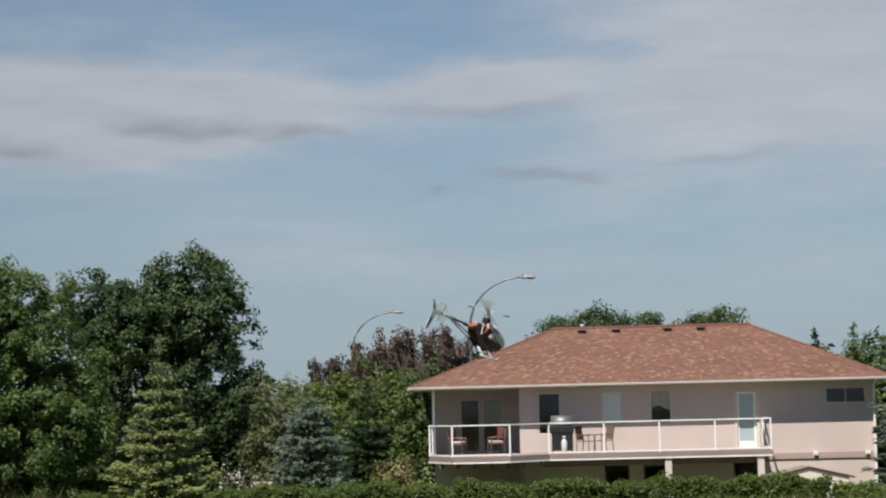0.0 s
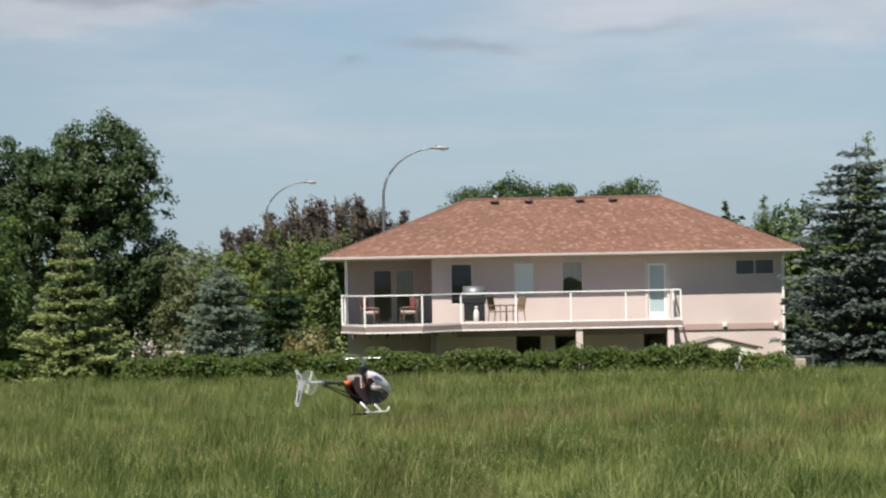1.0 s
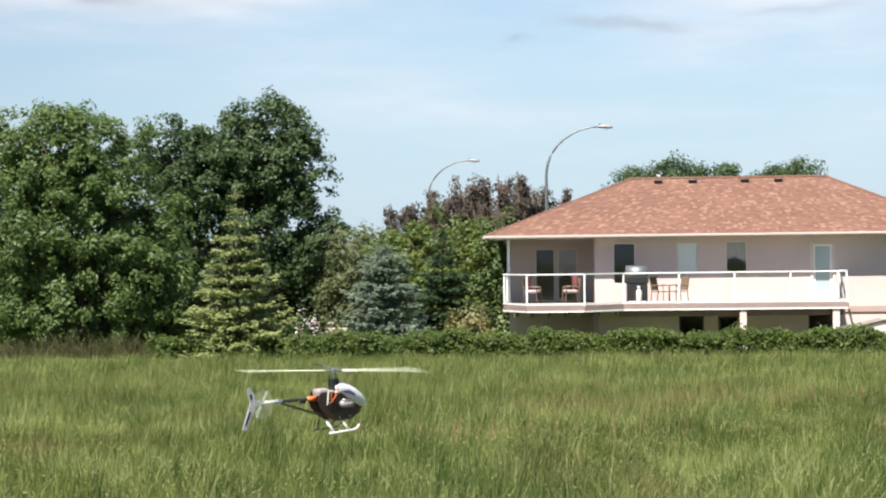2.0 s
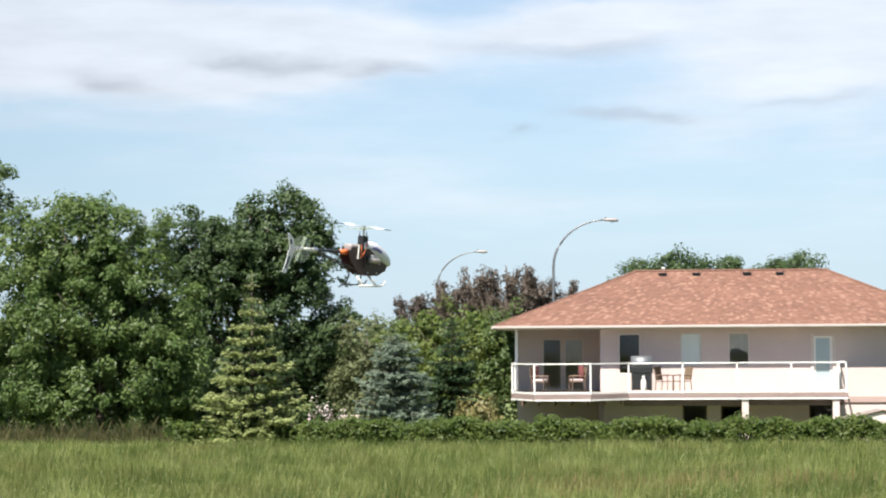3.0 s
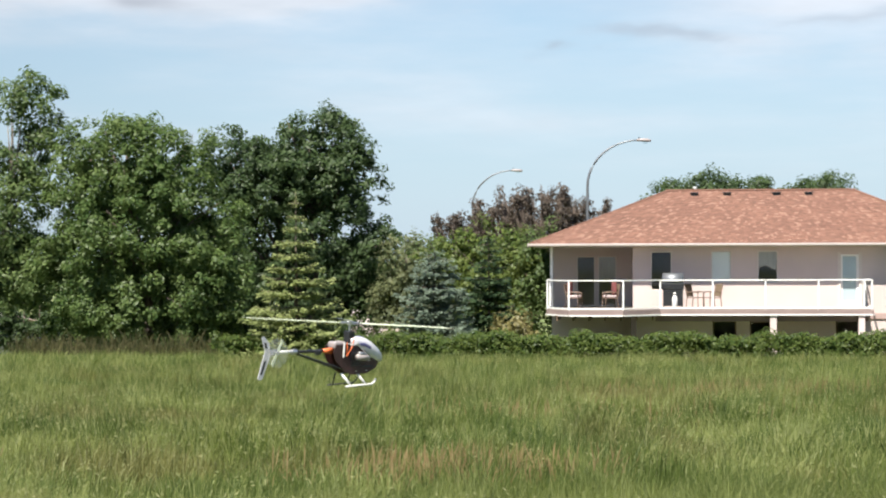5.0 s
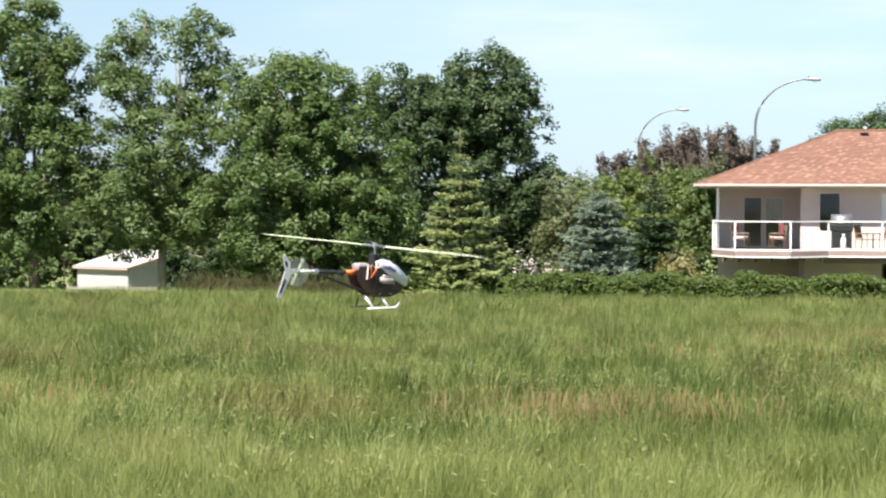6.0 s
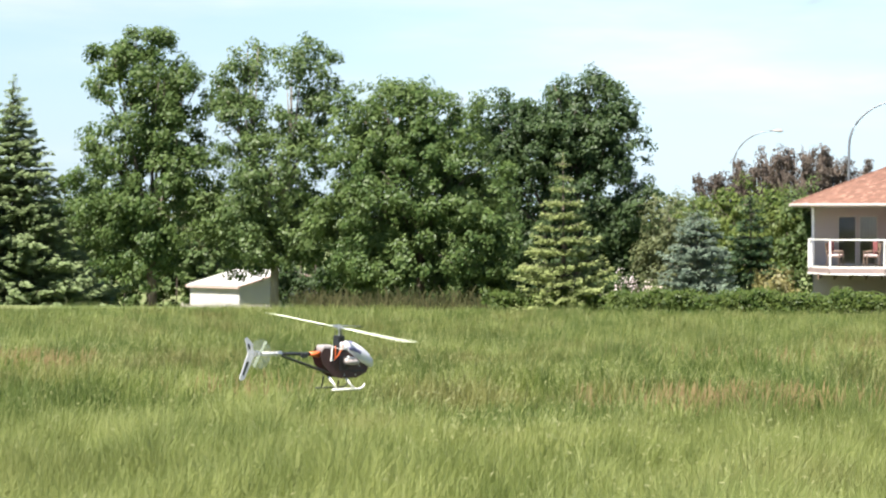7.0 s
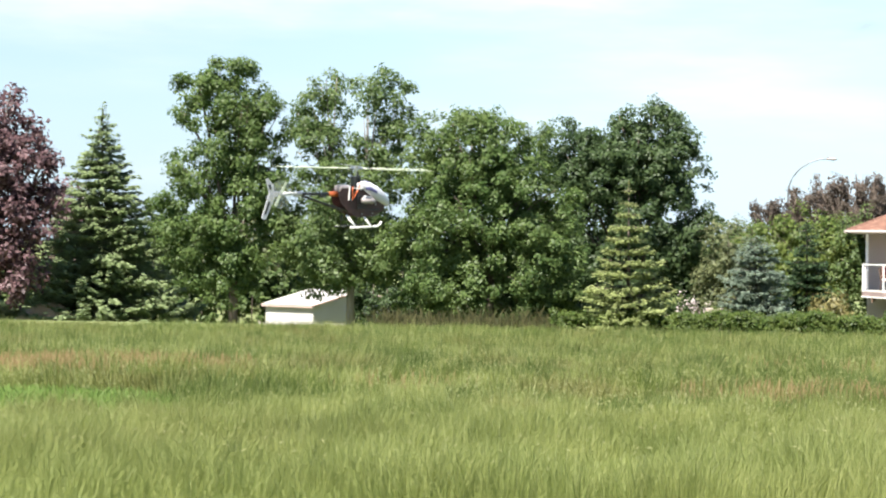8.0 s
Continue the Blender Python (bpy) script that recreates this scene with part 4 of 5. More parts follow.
hedge_run("garden_shrub", -52, -33.6, 97, 4.6, 1.1, LEAF["ash"], "row of tall green garden shrubs behind the trees", 84, 1300, 0.15)
hedge_run("garden_shrub", -27.5, -11, 98, 2.3, 1.1, LEAF["deep"], "row of dark green garden shrubs behind the trees", 85, 900, 0.12)
hedge_run("garden_shrub", -40, -34.5, 82.5, 1.1, 0.9, LEAF["ash"], "low green shrubs under the tall spruce", 86, 260, 0.10)


# added row: its dark leaves stand in for the shade beneath the trees
hedge_run("garden_shrub", -28.4, -15.5, 88.5, 3.0, 0.9, LEAF["deep"], "dark green shrubs added to stand in for shade under the trees", 87, 900, 0.10)


hedge_run("garden_shrub", -42.0, -40.0, 75.5, 0.95, 0.6, LEAF["olive"], "low grey-green shrub at the meadow edge", 88, 150, 0.07)


def dirt_bank():
    """A bare tan bank beyond the spruce."""
    bm = bmesh.new()
    bmesh.ops.create_icosphere(bm, subdivisions=4, radius=1.0)
    for q in bm.verts:
        k = 1 + 0.12 * math.sin(q.co.x * 5 + q.co.y * 3) * math.sin(q.co.y * 6 + 1)
        q.co = Vector((q.co.x * 1.5, q.co.y * 0.9, max(q.co.z, -0.1) * 1.05)) * k
    ob = part("dirt_bank", bm, M["dirt"], smooth=True)
    ob.location = (-39.3, 77.4, float(ground_z(-39.3, 77.4)))
    tagged(ob, "bare tan earth bank behind the spruce", "bank")


dirt_bank()


def weed_strip():
    """Tall dry weeds under the trees."""
    r = np.random.default_rng(5)
    n = 3000
    x, y = r.uniform(-23.4, -14.0, n), r.uniform(72.5, 77.0, n)
    h = r.uniform(0.2, 1.0, n) ** 1.3 * (0.8 + 0.3 * np.sin(x * 2.3 + np.sin(x * 5.0)) * np.sin(y * 2 + x)) + 0.1
    w, t, l = r.uniform(0.006, 0.020, n), r.uniform(0, 6.28, n), r.normal(0, 0.25, n)
    z = ground_z(x, y)
    sx, sy = np.cos(t) * w, np.sin(t) * w
    V = np.stack([np.stack([x - sx, y - sy, z], -1), np.stack([x + sx, y + sy, z], -1), np.stack([x + l + sx * 1.6, y + sy, z + h * 0.8], -1), np.stack([x + l * 1.3, y, z + h], -1)], 1)
    ob = new("dry_weeds", array_mesh("dry_weeds", V.reshape(-1, 3), np.arange(4 * n).reshape(n, 4), LEAF["weed"]))
    tagged(ob, "tall dry olive-brown weeds under the trees", "weeds", kind="stuff")


weed_strip()
leafy_tree("flowering_bush", -10.6, 77, [(0, 0, 1.35, 0.6, 0.6, 0.6), (-0.5, 0, 0.9, 0.5, 0.5, 0.6)], 20, 8, 0.06, LEAF["blossom"], "bush covered with white blossom", 0.05, 0.4, 91, 0.16, category="bush")
leafy_tree("tan_shrub", -5.0, 78.5, [(0, 0, 1.3, 0.65, 0.5, 0.8), (0.3, 0, 0.8, 0.7, 0.5, 0.7)], 90, 16, 0.10, LEAF["tan"], "pale tan shrub beside the deck", 0.05, 0.4, 92, 0.16, category="shrub")


# ---------------------------------------------------------------- the house
def build_house():
    h = thing("house", "pink stucco bungalow with brown hip roof and raised deck", "house", at=(0.07, 0, 0))
    X0, X1, Y0, Y1, ZT = -3.8, 12.55, 80.0, 90.2, 4.02
    PX, PY = -0.57, 83.0      # the covered porch at the corner
    FL, GR = 1.63, -1.6
    # front wall, with its openings: x0, x1, z0, z1
    upper = [(0.12, 0.96, 2.30, 3.84), (2.46, 3.26, 2.60, 3.86), (4.26, 5.06, 2.60, 3.86), (7.46, 8.16, 1.66, 3.70), (10.70, 12.18, 3.20, 3.80)]
    lower = [(2.52, 3.44, 0.0, 1.14), (3.96, 4.74, 0.2, 1.10), (7.26, 8.16, -1.2, 1.14)]
    holes = upper + lower
    bm = bmesh.new()
    zs = sorted({GR, ZT, *[q[2] for q in holes], *[q[3] for q in holes]})
    for z0, z1 in zip(zs, zs[1:]):
        x = PX
        for a in sorted((q for q in holes if q[2] <= z0 + 1e-6 and q[3] >= z1 - 1e-6), key=lambda q: q[0]):
            box(bm, x, Y0, z0, a[0], Y0 + 0.22, z1)
            x = a[1]
        box(bm, x, Y0, z0, X1, Y0 + 0.22, z1)
    bmesh.ops.remove_doubles(bm, verts=bm.verts, dist=0.0005)
    part("front_wall", bm, M["stucco"], h)
    part("side_wall", boxes((X1 - 0.22, Y0 + 0.22, GR, X1, Y1, ZT)), M["stucco"], h)
    part("side_wall", boxes((X0, PY + 0.2, GR, X0 + 0.22, Y1, ZT)), M["stucco"], h)
    part("back_wall", boxes((X0 + 0.22, Y1 - 0.22, GR, X1 - 0.22, Y1, ZT)), M["stucco"], h)
    part("porch_side_wall", boxes((PX, Y0 + 0.22, GR, PX + 0.2, PY, ZT)), M["stucco"], h)
    part("basement_wall", boxes((X0, 81.6, GR, PX, 81.8, FL - 0.2)), M["stucco"], h)
    doors = [(-2.86, -2.10), (-2.00, -1.24)]
    bm = boxes((X0, PY, FL, doors[0][0], PY + 0.2, ZT), (doors[0][1], PY, FL, doors[1][0], PY + 0.2, 3.66), (doors[1][1], PY, FL, PX + 0.2, PY + 0.2, ZT), (doors[0][0], PY, 3.66, doors[1][1], PY + 0.2, ZT))
    part("porch_back_wall", bm, M["stucco"], h)
    part("inner_wall", boxes((X0 + 0.3, 85.2, GR + 0.1, X1 - 0.3, 85.3, ZT - 0.05)), M["room"], h, "plain wall inside the rooms")
    part("inner_floor", boxes((PX + 0.25, Y0 + 0.25, 1.30, X1 - 0.25, 85.2, FL - 0.01), (X0 + 0.25, PY + 0.22, 1.30, PX + 0.25, 85.2, FL - 0.01)), M["deck"], h, "floor inside the rooms")
    part("belt_trim", boxes((8.46, Y0 - 0.03, 1.20, X1 - 0.01, Y0 - 0.002, 1.42)), M["belt"], h, "pinkish belt trim band")
    part("belt_ledge", boxes((8.46, Y0 - 0.045, 1.19, X1 - 0.02, Y0 - 0.031, 1.21)), M["chair"], h)
    for x in (10.28, 12.18):
        b = boxes((x - 0.08, Y0 - 0.12, 1.30, x + 0.08, Y0 - 0.032, 1.44), bevel=0.015)
        for k in range(3):
            box(b, x - 0.06, Y0 - 0.13, 1.325 + k * 0.035, x + 0.06, Y0 - 0.118, 1.34 + k * 0.035)
        part("wall_vent", b, M["white"], h, "small white wall vent hood")

    # windows
    def window(q, y, kind):
        x0, x1, z0, z1 = q
        t = 0.05
        fr = boxes((x0, y + 0.02, z0, x0 + t, y + 0.10, z1), (x1 - t, y + 0.02, z0, x1, y + 0.10, z1), (x0 + t, y + 0.02, z1 - t, x1 - t, y + 0.10, z1), (x0 + t, y + 0.02, z0, x1 - t, y + 0.10, z0 + t))
        if x1 - x0 > 1.2:
            box(fr, (x0 + x1) / 2 - 0.02, y + 0.03, z0 + t, (x0 + x1) / 2 + 0.02, y + 0.09, z1 - t)
        w = part("window", fr, M["soffit" if z1 > 1.5 else "chair"], h, "narrow framed window")
        p = part("pane", sheet((x0 + t, y + 0.055, z0 + t), (x1 - t, y + 0.055, z1 - t)), M["glass"], w)
        p.visible_shadow = False
        if z1 < 1.5:
            part("sill", boxes((x0 - 0.04, y - 0.04, z0 - 0.05, x1 + 0.04, y - 0.002, z0 - 0.004)), M["belt"], w)
        if kind == "blind":
            b = bmesh.new()
            n = int((z1 - z0 - 2 * t) / 0.05)
            for k in range(n):
                box(b, x0 + t, y + 0.068, z0 + t + k * 0.05, x1 - t, y + 0.080, z0 + t + k * 0.05 + 0.046)
            part("blind", b, M["blind"], w, "closed pale blue-white blind")
        if kind == "curtain":
            b = bmesh.new()
            n = 14
            for k in range(n):
                f0, f1 = k / n, (k + 1) / n
                xa, xb = x0 + t + (x1 - x0 - 2 * t) * f0, x0 + t + (x1 - x0 - 2 * t) * f1
                zl = z0 + (z1 - z0) * (0.55 - 0.30 * abs(f0 - 0.35))
                box(b, xa, y + 0.13 + 0.02 * (k % 2), zl, xb, y + 0.15 + 0.02 * (k % 2), z1 - t)
            part("curtain", b, M["curtain"], w, "drawn-up pale curtain")
        return w

    for q, k in zip(upper, ("", "blind", "curtain", "", "")):
        if q[0] != 7.46:
            window(q, Y0, k)
    for q in lower:
        window(q, Y0, "")
    window((*doors[0], FL, 3.66), PY, "")
    window((*doors[1], FL, 3.66), PY, "curtain")

    # glazed deck door
    d = part("deck_door", boxes((7.46, Y0 + 0.05, 1.66, 7.54, Y0 + 0.11, 3.70), (8.06, Y0 + 0.05, 1.66, 8.16, Y0 + 0.11, 3.70), (7.54, Y0 + 0.05, 1.66, 8.06, Y0 + 0.11, 1.90), (7.54, Y0 + 0.05, 3.62, 8.06, Y0 + 0.11, 3.70)), M["white"], h, "white glazed deck door")
    p = part("pane", sheet((7.54, Y0 + 0.075, 1.90), (8.06, Y0 + 0.075, 3.62)), M["glass"], d)
    p.visible_shadow = False
    part("blind", boxes((7.545, Y0 + 0.088, 1.905, 8.055, Y0 + 0.098, 3.615)), M["doorblind"], d, "grey-blue door blind")
    part("handle", boxes((8.03, Y0 + 0.0, 2.55, 8.05, Y0 + 0.05, 2.68), bevel=0.004), M["steel"], d)
    part("door_casing", boxes((8.162, Y0 - 0.03, 1.64, 8.27, Y0 - 0.002, 3.78)), M["soffit"], h)
    part("door_casing", boxes((7.35, Y0 - 0.03, 1.64, 7.458, Y0 - 0.002, 3.78)), M["soffit"], h)
    part("screen_door", boxes((8.28, Y0 - 0.72, 1.68, 8.31, Y0 - 0.05, 2.70)), M["white"], h, "white screen door folded open on the deck")

    # roof
    E0, E1, F0, F1, EZ = -4.55, 13.08, 79.2, 91.0, 4.14
    RY, RA, RB, RZ = 85.1, 0.85, 8.46, 6.34
    c = [Vector((E0, F0, EZ)), Vector((E1, F0, EZ)), Vector((E1, F1, EZ)), Vector((E0, F1, EZ)), Vector((RA, RY, RZ)), Vector((RB, RY, RZ))]
    bm = bmesh.new()
    v = [bm.verts.new(q) for q in c]
    lo = [bm.verts.new(q - Vector((0, 0, 0.06))) for q in c[:4]]
    for f in ((0, 1, 5, 4), (1, 2, 5), (2, 3, 4, 5), (3, 0, 4)):
        bm.faces.new([v[i] for i in f])
    for i in range(4):
        bm.faces.new((v[i], lo[i], lo[(i + 1) % 4], v[(i + 1) % 4]))
    bm.faces.new(lo)
    bmesh.ops.recalc_face_normals(bm, faces=bm.faces)
    roof = part("roof", bm, M["shingle"], h, "mottled red-brown asphalt shingle hip roof")

    # shingles in courses on each slope
    V = []
    r = np.random.default_rng(3)

    def slope(a, b, tl, tr):
        a, b, tl, tr = map(np.array, (a, b, tl, tr))
        n = np.cross(b - a, tl - a)
        n = n / np.linalg.norm(n)
        courses = 42
        for k in range(courses):
            f0, f1 = k / courses, (k + 1.12) / courses
            p0, q0 = a + (tl - a) * f0, b + (tr - b) * f0
            p1, q1 = a + (tl - a) * min(f1, 1), b + (tr - b) * min(f1, 1)
            L = np.linalg.norm(q0 - p0)
            if L < 0.2:
                continue
            cuts = [0.0]
            s = r.uniform(-0.2, 0.0)
            while s < L:
                s += r.uniform(0.08, 0.18)
                if 0.02 < s < L:
                    cuts.append(s)
            cuts.append(L)
            for s0, s1 in zip(cuts, cuts[1:]):
                u0, u1 = s0 / L, s1 / L
                up = n * (0.014 + 0.008 * r.uniform())
                x0, x1 = p0 + (q0 - p0) * u0, p0 + (q0 - p0) * u1
                y0, y1 = p1 + (q1 - p1) * u0, p1 + (q1 - p1) * u1
                V.append((x0 + up, x1 + up, y1 + n * 0.004, y0 + n * 0.004))
                V.append((x0 + n * 0.002, x1 + n * 0.002, x1 + up, x0 + up))
    slope(c[0], c[1], c[4], c[5])
    slope(c[3], c[0], c[4], c[4])
    slope(c[1], c[2], c[5], c[5])
    V = np.asarray(V)
    # welded in pairs so that each shingle is one island
    n = len(V) // 2
    W = np.concatenate([V[0::2], V[1::2][:, :2]], axis=1).reshape(-1, 3)
    i = np.arange(n)[:, None] * 6
    F = np.concatenate([i + [[0, 1, 2, 3]], i + [[4, 5, 1, 0]]])
    sh = part("shingles", array_mesh("shingles", W, F, M["shingle"]), None, roof)
    tagged(sh, kind="stuff")
    part("ridge_cap", tubes(([c[4] + Vector((-0.05, 0, 0.02)), c[5] + Vector((0.05, 0, 0.02))], 0.06), ([c[0] + Vector((0, 0, 0.01)), c[4] + Vector((0, 0, 0.02))], 0.045), ([c[1] + Vector((0, 0, 0.01)), c[5] + Vector((0, 0, 0.02))], 0.045), sides=6), M["shingle"], roof)
    part("soffit", boxes((E0 + 0.12, F0 + 0.12, EZ - 0.13, E1 - 0.12, F1 - 0.12, EZ - 0.07)), M["soffit"], h)
    part("gutter", boxes((E0 - 0.06, F0 - 0.09, EZ - 0.085, E1 + 0.06, F0 - 0.002, EZ + 0.005), bevel=0.02), M["gutter"], h, "pale metal eaves gutter")
    part("gutter", boxes((E0 - 0.10, F0 + 0.01, EZ - 0.12, E0 - 0.002, F1, EZ + 0.01), bevel=0.02), M["gutter"], h)
    part("gutter", boxes((E1 + 0.002, F0 + 0.01, EZ - 0.12, E1 + 0.10, F1, EZ + 0.01), bevel=0.02), M["gutter"], h)
    part("downpipe", tubes(([(12.47, F0 + 0.05, 4.02), (12.47, Y0 - 0.1, 3.86), (12.47, Y0 - 0.1, 2.0), (12.47, Y0 - 0.1, -0.6), (12.5, Y0 - 0.4, -0.9)], 0.05)), M["white"], h, "white rainwater downpipe")
    for x in (1.93, 3.27, 5.28, 6.58):
        zz = 6.13
        b = boxes((x - 0.13, 84.5, zz - 0.03, x + 0.13, 84.85, zz + 0.12), (x - 0.17, 84.45, zz + 0.10, x + 0.17, 84.9, zz + 0.14), bevel=0.012)
        part("roof_vent", b, M["dark"], h, "dark box roof vent near the ridge")
    part("vent_pipe", tubes(([(1.98, 85.3, 6.1), (1.98, 85.3, 6.50)], 0.05), ([(1.98, 85.3, 6.46), (1.98, 85.3, 6.52)], 0.08)), M["white"], h, "white vent pipe with cap")
    part("porch_post", boxes((X0, Y0, FL, X0 + 0.11, Y0 + 0.11, ZT), bevel=0.01), M["white"], h, "white corner post of the porch")

    # deck
    rim = [(X0 + 0.0, PY), (X0 - 0.02, 78.0), (-2.93, 76.0), (-0.90, 76.0), (0.48, 77.5), (8.43, 77.5), (8.43, Y0 - 0.004), (PX - 0.004, Y0 - 0.004), (PX - 0.004, PY)]
    deck = part("deck", prism(bmesh.new(), rim, FL - 0.20, FL), M["deck"], h, "raised deck with pinkish-brown fascia boards")
    edge = rim[1:7]
    fb = bmesh.new()
    wb = bmesh.new()

    def strip(b, p, q, out0, out1, z0, z1):
        d = (Vector(q) - Vector(p)).normalized()
        nrm = Vector((d.y, -d.x))
        prism(b, [Vector(p) + nrm * out0, Vector(q) + nrm * out0, Vector(q) + nrm * out1, Vector(p) + nrm * out1], z0, z1)
    for p, q in zip([rim[0]] + edge, edge + []):
        strip(fb, p, q, 0.004, 0.035, FL - 0.21, FL - 0.03)
        strip(wb, p, q, 0.036, 0.06, FL - 0.23, FL - 0.18)
    part("fascia", fb, M["fascia"], deck, "pinkish fascia board")
    part("fascia_strip", wb, M["white"], deck, "white drip strip")
    for x in (4.73, 8.02):
        part("deck_post", boxes((x - 0.12, 77.50, -1.2, x + 0.12, 77.70, FL - 0.205), bevel=0.012), M["stucco"], deck, "stucco deck post")
    part("deck_post", boxes((-0.62, 76.7, -1.2, -0.42, 76.9, FL - 0.205), bevel=0.012), M["chair"], deck)
    # beam and joists are added, in dark timber, to deepen the underside's shade
    part("beam", boxes((0.3, 77.72, FL - 0.46, 8.3, 77.95, FL - 0.21)), M["chair"], deck, "dark timber beam, added to deepen the shade under the deck")
    for x in np.arange(-3.4, 8.3, 0.6):
        part("shade_joist", boxes((x - 0.025, 76.6 if x < -0.6 else 78.0, FL - 0.42, x + 0.025, 79.95, FL - 0.21)), M["chair"], deck)
    # railing of glass panels between white posts
    runs = [((X0, Y0 - 0.15), (X0 - 0.02, 78.04), 1), ((X0 - 0.02, 78.04), (-2.93, 76.06), 1), ((-2.93, 76.06), (-0.90, 76.06), 1), ((-0.90, 76.06), (0.48, 77.56), 1), ((0.48, 77.56), (8.40, 77.56), 4), ((8.40, 77.56), (8.40, Y0 - 0.1), 1)]
    TOP, BOT = FL + 1.13, FL + 0.06
    for p, q, n in runs:
        p, q = Vector(p), Vector(q)
        rb, bb = bmesh.new(), bmesh.new()
        strip(rb, p, q, -0.03, 0.03, TOP - 0.045, TOP)
        strip(bb, p, q, -0.02, 0.02, BOT - 0.03, BOT + 0.02)
        part("top_rail", rb, M["white"], deck, "white top rail")
        part("bottom_rail", bb, M["white"], deck, "white bottom rail")
        for k in range(n):
            a, b = p.lerp(q, k / n), p.lerp(q, (k + 1) / n)
            d = (b - a).normalized() * 0.03
            ga, gb = a + d, b - d
            g = part("glass_panel", sheet((ga.x, ga.y, BOT + 0.02), (gb.x, gb.y, TOP - 0.046)), M["clear"], deck, "clear glass railing panel")
            g.visible_shadow = False
            part("railing_post", boxes((a.x - 0.03, a.y - 0.03, FL, a.x + 0.03, a.y + 0.03, TOP - 0.002), bevel=0.006), M["white"], deck, "white railing post")
    a = Vector((8.40, Y0 - 0.1))
    part("railing_post", boxes((a.x - 0.03, a.y - 0.03, FL, a.x + 0.03, a.y + 0.03, TOP - 0.002), bevel=0.006), M["white"], deck, "white railing post")
    return FL


FL = build_house()


# ---------------------------------------------------------------- things on the deck
def build_barbecue(x, y, z):
    b = thing("barbecue", "black gas barbecue with silver lid on the deck", "barbecue", at=(x, y, z))
    part("cabinet", boxes((-0.36, -0.25, 0.08, 0.36, 0.25, 0.62), bevel=0.02), M["dark"], b)
    part("firebox", boxes((-0.40, -0.27, 0.62, 0.40, 0.27, 0.84), bevel=0.03), M["dark"], b)
    bm = tubes(([(-0.38, 0, 0.92), (0.38, 0, 0.92)], 0.26), sides=16)
    part("lid", bm, M["galv"], b, "rounded silver-grey lid", True)
    part("lid_handle", tubes(([(-0.28, -0.29, 0.92), (0.28, -0.29, 0.92)], 0.015)), M["steel"], b)
    for s in (-1, 1):
        part("side_shelf", boxes((min(s * 0.42, s * 0.72), -0.22, 0.80, max(s * 0.42, s * 0.72), 0.22, 0.84), bevel=0.01), M["dark"], b)
        for q in (-0.2, 0.2):
            part("leg", boxes((s * 0.33 - 0.025, q - 0.025, 0.0, s * 0.33 + 0.025, q + 0.025, 0.08)), M["dark"], b)
    b.scale = (1.06, 1.06, 1.16)
    part("gas_bottle", tubes(([(0.06, -0.36, 0.02), (0.06, -0.36, 0.06), (0.06, -0.36, 0.36), (0.06, -0.36, 0.46)], [0.08, 0.10, 0.10, 0.04]), ([(0.06, -0.36, 0.46), (0.06, -0.36, 0.54)], 0.055), sides=14), M["tank"], b, "white propane bottle", True)


def build_chair(name, x, y, z, turn, cushion):
    c = thing(name, "patio armchair with red cushions on the porch" if cushion else "brown metal patio chair on the deck", "chair", "patio chairs", (x, y, z))
    c.rotation_euler[2] = radians(turn)
    m = M["chair"]
    for sx in (-0.26, 0.26):
        part("leg", tubes(([(sx, -0.25, 0.0), (sx, -0.24, 0.62)], 0.018)), m, c)
        part("leg", tubes(([(sx, 0.27, 0.0), (sx, 0.22, 0.42), (sx, 0.32, 0.95)], 0.018)), m, c)
        part("armrest", tubes(([(sx, -0.26, 0.62), (sx, 0.0, 0.65), (sx, 0.27, 0.62)], 0.022)), m, c)
    part("seat", boxes((-0.25, -0.25, 0.40, 0.25, 0.24, 0.43), bevel=0.01), m, c)
    bm = boxes((-0.255, -0.008, 0.0, 0.255, 0.008, 0.50), bevel=0.006)
    bm.transform(Matrix.Translation((0, 0.225, 0.46)) @ Matrix.Rotation(radians(-12), 4, "X"))
    part("backrest", bm, M["sling"], c, "woven tan sling back")
    if cushion:
        part("seat_cushion", boxes((-0.24, -0.24, 0.432, 0.24, 0.20, 0.53), bevel=0.035), M["palecushion"], c, "pale seat cushion", True)
        part("back_cushion", boxes((-0.24, 0.10, 0.54, 0.24, 0.20, 1.02), bevel=0.035), M["cushion"], c, "red back cushion", True)


build_barbecue(1.05, 78.9, FL)
build_chair("patio_chair", 1.90, 78.8, FL, 62, False)
build_chair("patio_chair", 2.55, 78.9, FL, -62, False)
build_chair("patio_armchair", -2.75, 78.3, FL, 75, True)
build_chair("patio_armchair", -1.35, 78.3, FL, -75, True)


